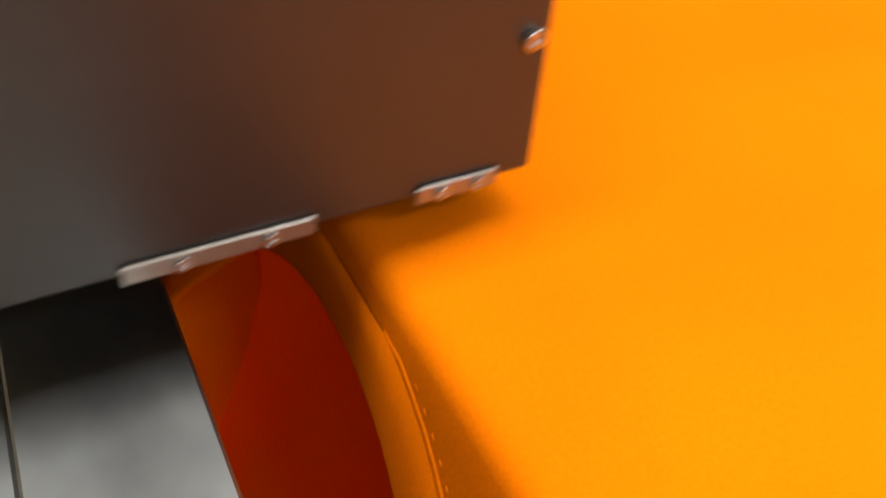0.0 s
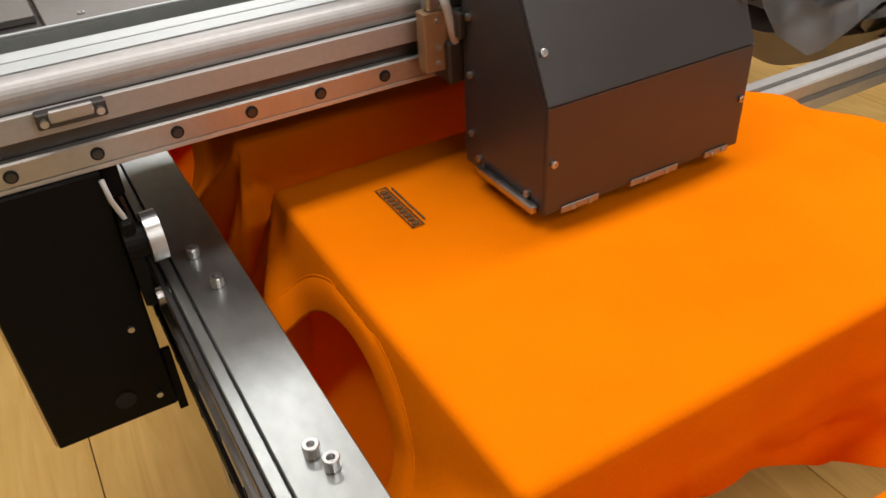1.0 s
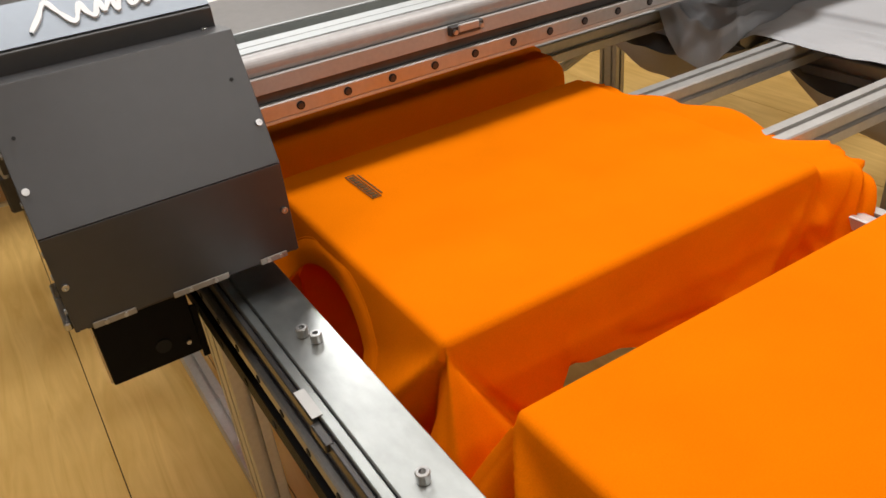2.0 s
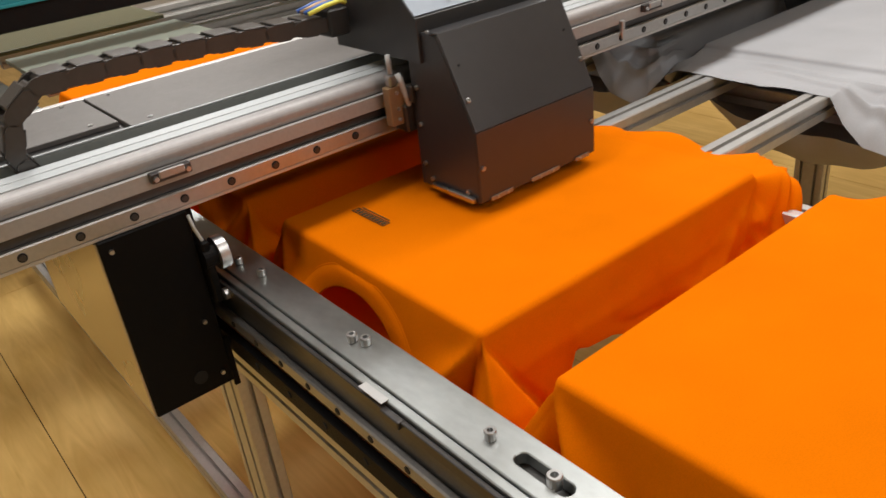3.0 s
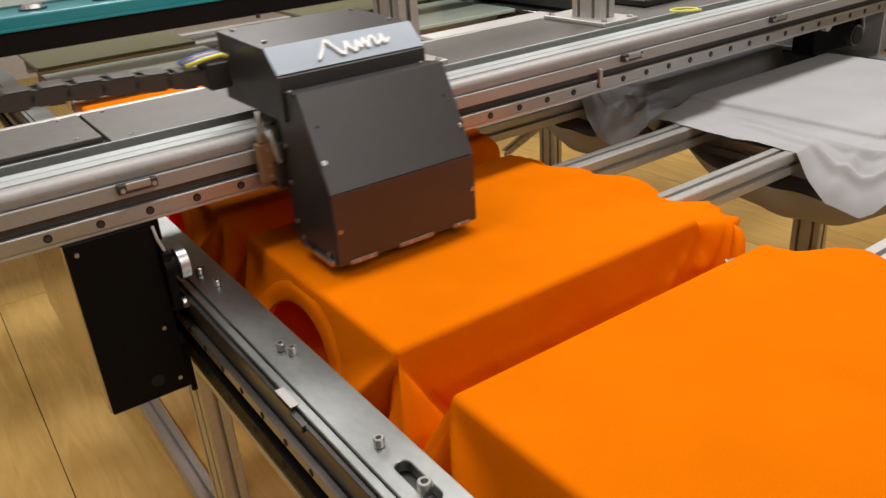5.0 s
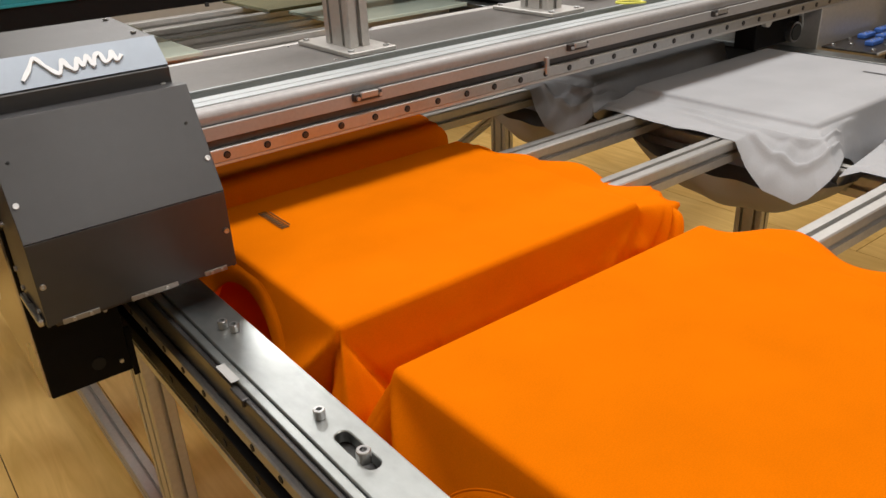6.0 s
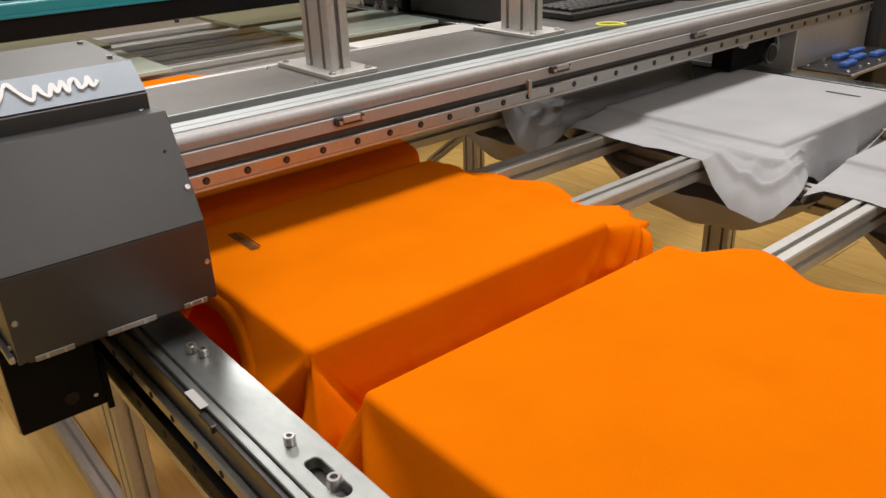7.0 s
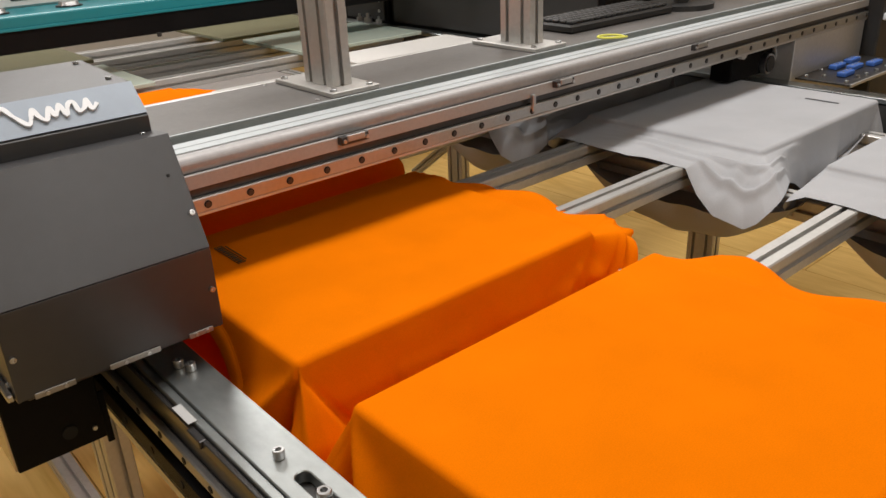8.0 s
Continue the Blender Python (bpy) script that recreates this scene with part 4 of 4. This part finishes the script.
# ---------------------------------------------------------------- behind the bridge
def bare_platen(x, y, mat, name, label, cat):
    t = thing(name, label, cat, "bare platens", at=(x, y, 0.884))
    part("plate", box(0, LX, 0, WY, 0, 0.012, 0.0015), mat, t)
    return t


bare_platen(1.02, 1.072, PALE, "bare_platen", "bare pale printing platen on the bars", "platen")
for x, y in ((0.007, 1.556), (1.015, 1.60)):
    bare_platen(x, y, GLASS, "glass_sheet", "sheet of green-tinted glass lying on the frame", "glass sheet")
for x, y in ((0.018, 2.08), (0.977, 2.08)):
    bare_platen(x, y, SMOKED, "dark_sheet", "dark olive tinted sheet lying on the frame", "sheet")


def acrylic_sheet(y0, y1):
    t = thing("acrylic_sheet", "pale brown acrylic strip lying on the bed beams between two bars", "sheet", "acrylic strips", at=(0.515, y0, 0.8428))
    part("plate", box(0, 0.41, 0, y1 - y0, 0, 0.004, 0.0008), ACRYLIC, t)


for y0, y1 in ((1.162, 1.328), (1.372, 1.633), (1.677, 1.843), (1.887, 2.098), (2.142, 2.308)):
    acrylic_sheet(y0, y1)


def second_machine():
    m = thing("printing_machine", "second machine with teal top cover and black front", "machine", at=(0, 1.72, 0))
    part("front_panel", box(-1.6, 1.594, 0.006, 0.03, 0.998, 1.0598, 0.003), BLACK, m)
    part("drip_edge", box(-1.6, 1.594, 0.0, 0.0058, 1.0560, 1.0640, 0.001), TEAL, m, "thin bright lower lip of the cover")
    cover = part("top_cover", box(-1.6, 1.594, 0.0062, 0.30, 1.0602, 1.094, 0.005, seg=2), TEAL, m, "teal painted top cover")
    for x in (-0.175, 0.015, 0.205, 0.40):
        k = part("cap_base", cylinder(0.036, 0.004, 32), DARK, m)
        k.location = (x, 0.10, 1.0962)
        k = part("cap", cylinder(0.029, 0.010, 32, 0.025), STEEL, m, "round chromed cap")
        k.location = (x, 0.10, 1.1034)
    housing = part("housing", box(-0.6, 0.62, 0.20, 0.29, 1.0942, 1.30, 0.006), PALE, m, "pale beige housing on the cover")
    part("stripe", box(0.165, 0.173, 0.1965, 0.1998, 1.10, 1.29), GREENCABLE, housing, "thin bright green cable on the housing")
    part("slot", box(0.275, 0.335, 0.1965, 0.1998, 1.115, 1.29, 0.001), PLASTIC, housing, "dark upright slot in the housing")
    for x in (-0.2, 0.6, 1.1):
        k = part("clip", box(x, x + 0.012, -0.002, 0.0058, 0.990, 1.002, 0.001), PLASTIC, m)
    for x in (-1.58,):
        part("foot", box(x, x + 0.10, 0.032, 0.28, 0, 1.0600, 0.004), PLASTIC, m)
    return m


second_machine()


# added filler: its brown top closes the view under the second machine
def workbench():
    w = thing("workbench", "long brown filler bench added behind the machines", "workbench", at=(-1.2, 2.75, 0))
    part("top", box(0, 3.6, 0, 1.5, 0.865, 0.90, 0.004), UMBER, w)
    for x in (0.05, 3.49):
        for y in (0.05, 1.39):
            part("leg", box(x, x + 0.06, y, y + 0.06, 0, 0.8648, 0.003), ALU, w)
    for y in (0.35, 0.80, 1.2):
        part("rail", box(0.0, 3.6, y, y + 0.04, 0.9002, 0.915, 0.002), ALU, w, "pale metal strip on the added filler bench")


workbench()


def control_cabinet(y0, y1, height):
    c = thing("control_cabinet", "black steel control cabinet bolted to the far rail", "cabinet", "control cabinets", at=(1.6015, y0, 0))
    part("body", box(0, 0.42, 0, y1 - y0, 0.80, height, 0.004), BLACK, c)
    part("door", box(-0.006, -0.0003, 0.02, y1 - y0 - 0.02, 0.895, height - 0.03, 0.002), PLASTIC, c)
    for z in (0.93, 0.97):
        h = part("screw", cylinder(0.006, 0.004, 14, axis="x"), STEEL, c)
        h.location = (-0.008, 0.05, z)
    return c


control_cabinet(0.86, 1.885, 1.32)
control_cabinet(1.905, 2.20, 1.18)


def bench_clutter():
    """Loose fittings on the far rail beside the glass."""
    for x, y, k in ((1.56, 2.16, 0.014), (1.565, 2.05, 0.019), (1.555, 1.98, 0.024), (1.57, 1.93, 0.017)):
        n = thing("rail_fitting", "small bright steel fitting on the far rail", "fitting", "rail fittings", at=(x, y, 0.8885))
        part("nut", cylinder(k * 0.7, k * 0.8, 6), STEEL, n).location.z = k * 0.4
        part("stud", cylinder(k * 0.3, k * 1.5, 12), STEEL, n).location.z = k * 0.75


bench_clutter()


# ---------------------------------------------------------------- floor planks
def planks():
    me, first = None, None
    w, length = 0.30, 2.4
    for i in range(-16, 25):
        for j in range(-4, 3):
            x, y = -0.292 + i * w, 0.1 + j * length + (0.4 if i % 2 else 0.0)
            if first is None:
                bm = box(0.0012, w - 0.0012, 0.0012, length - 0.0012, -0.006, 0.0, 0.0008)
                first = part("plank", bm, WOOD, FLOOR)
                first.location = (x, y, 0)
            else:
                share(first, (x, y, 0))


planks()


# ---------------------------------------------------------------- movement
BRIDGE_Y = [(0, 0.030), (0.6, 0.030), (1.0, 0.026), (1.7, 0.026), (2.8, 0.015), (3.5, 0.015), (4.2, 0.011), (5.3, 0.007), (6.0, 0.006), (6.5, 0.0),
            (7.0, -0.024), (7.5, -0.047), (8.0, -0.072)]
CARRIAGE_X = [(0, 0.083), (0.1, 0.036), (0.2, 0.009), (0.3, -0.002), (0.4, 0.005), (0.5, 0.045), (0.6, 0.125), (0.7, 0.205), (0.8, 0.28), (0.9, 0.35), (1.0, 0.406),
              (1.1, 0.432), (1.2, 0.44), (1.3, 0.415), (1.4, 0.368), (1.5, 0.288), (1.6, 0.205), (1.7, 0.119), (1.85, 0.015), (2.0, -0.015), (2.15, 0.02),
              (2.3, 0.13), (2.5, 0.29), (2.65, 0.38), (2.8, 0.417), (2.9, 0.437), (3.0, 0.423), (3.1, 0.385), (3.2, 0.329), (3.35, 0.2), (3.5, 0.081), (3.6, 0.01),
              (3.7, -0.014), (3.8, -0.015), (3.9, 0.005), (4.0, 0.053), (4.1, 0.125), (4.2, 0.207), (4.4, 0.35), (4.55, 0.425), (4.65, 0.442), (4.8, 0.41),
              (5.0, 0.28), (5.15, 0.16), (5.3, 0.055), (5.4, 0.008), (5.5, -0.001), (6.0, 0.0), (8.0, 0.0)]


def glide(rows, t):
    """Smooth value between the rows."""
    i = max(k for k in range(len(rows) - 1) if rows[k][0] <= t or k == 0)
    (ta, va), (tb, vb) = rows[i], rows[i + 1]
    def slope(k):
        if k <= 0 or k >= len(rows) - 1:
            return 0.0
        d0 = (rows[k][1] - rows[k - 1][1]) / (rows[k][0] - rows[k - 1][0])
        d1 = (rows[k + 1][1] - rows[k][1]) / (rows[k + 1][0] - rows[k][0])
        return 0.0 if d0 * d1 <= 0 else 2 * d0 * d1 / (d0 + d1)
    h, u = tb - ta, (t - ta) / (tb - ta)
    return ((1 + 2 * u) * (1 - u) ** 2 * va + u * (1 - u) ** 2 * h * slope(i) + u * u * (3 - 2 * u) * vb + u * u * (u - 1) * h * slope(i + 1))


STEPS = [(0.1 * k, glide(CARRIAGE_X, 0.1 * k)) for k in range(81)]


def between(rows, t):
    for (a, va), (b, vb) in zip(rows, rows[1:]):
        if t <= b:
            return va + (vb - va) * (t - a) / (b - a)
    return rows[-1][1]


def motions():
    walk(BRIDGE, [(t, pose(0, y, 0)) for t, y in BRIDGE_Y])
    for ob in (KEYBOARD, MONITOR):
        m = ob.matrix_basis.copy()
        walk(ob, [(t, pose(0, y, 0) @ m) for t, y in BRIDGE_Y])
    walk(CARRIAGE, [(t, pose(x, between(BRIDGE_Y, t), 0)) for t, x in STEPS])
    walk(CHAIN, [(t, pose(0, y, 0)) for t, y in BRIDGE_Y])
    for i, ob in enumerate(CHAIN_LINKS):
        walk(ob, [(t, link_pose(i, x)) for t, x in STEPS])


motions()
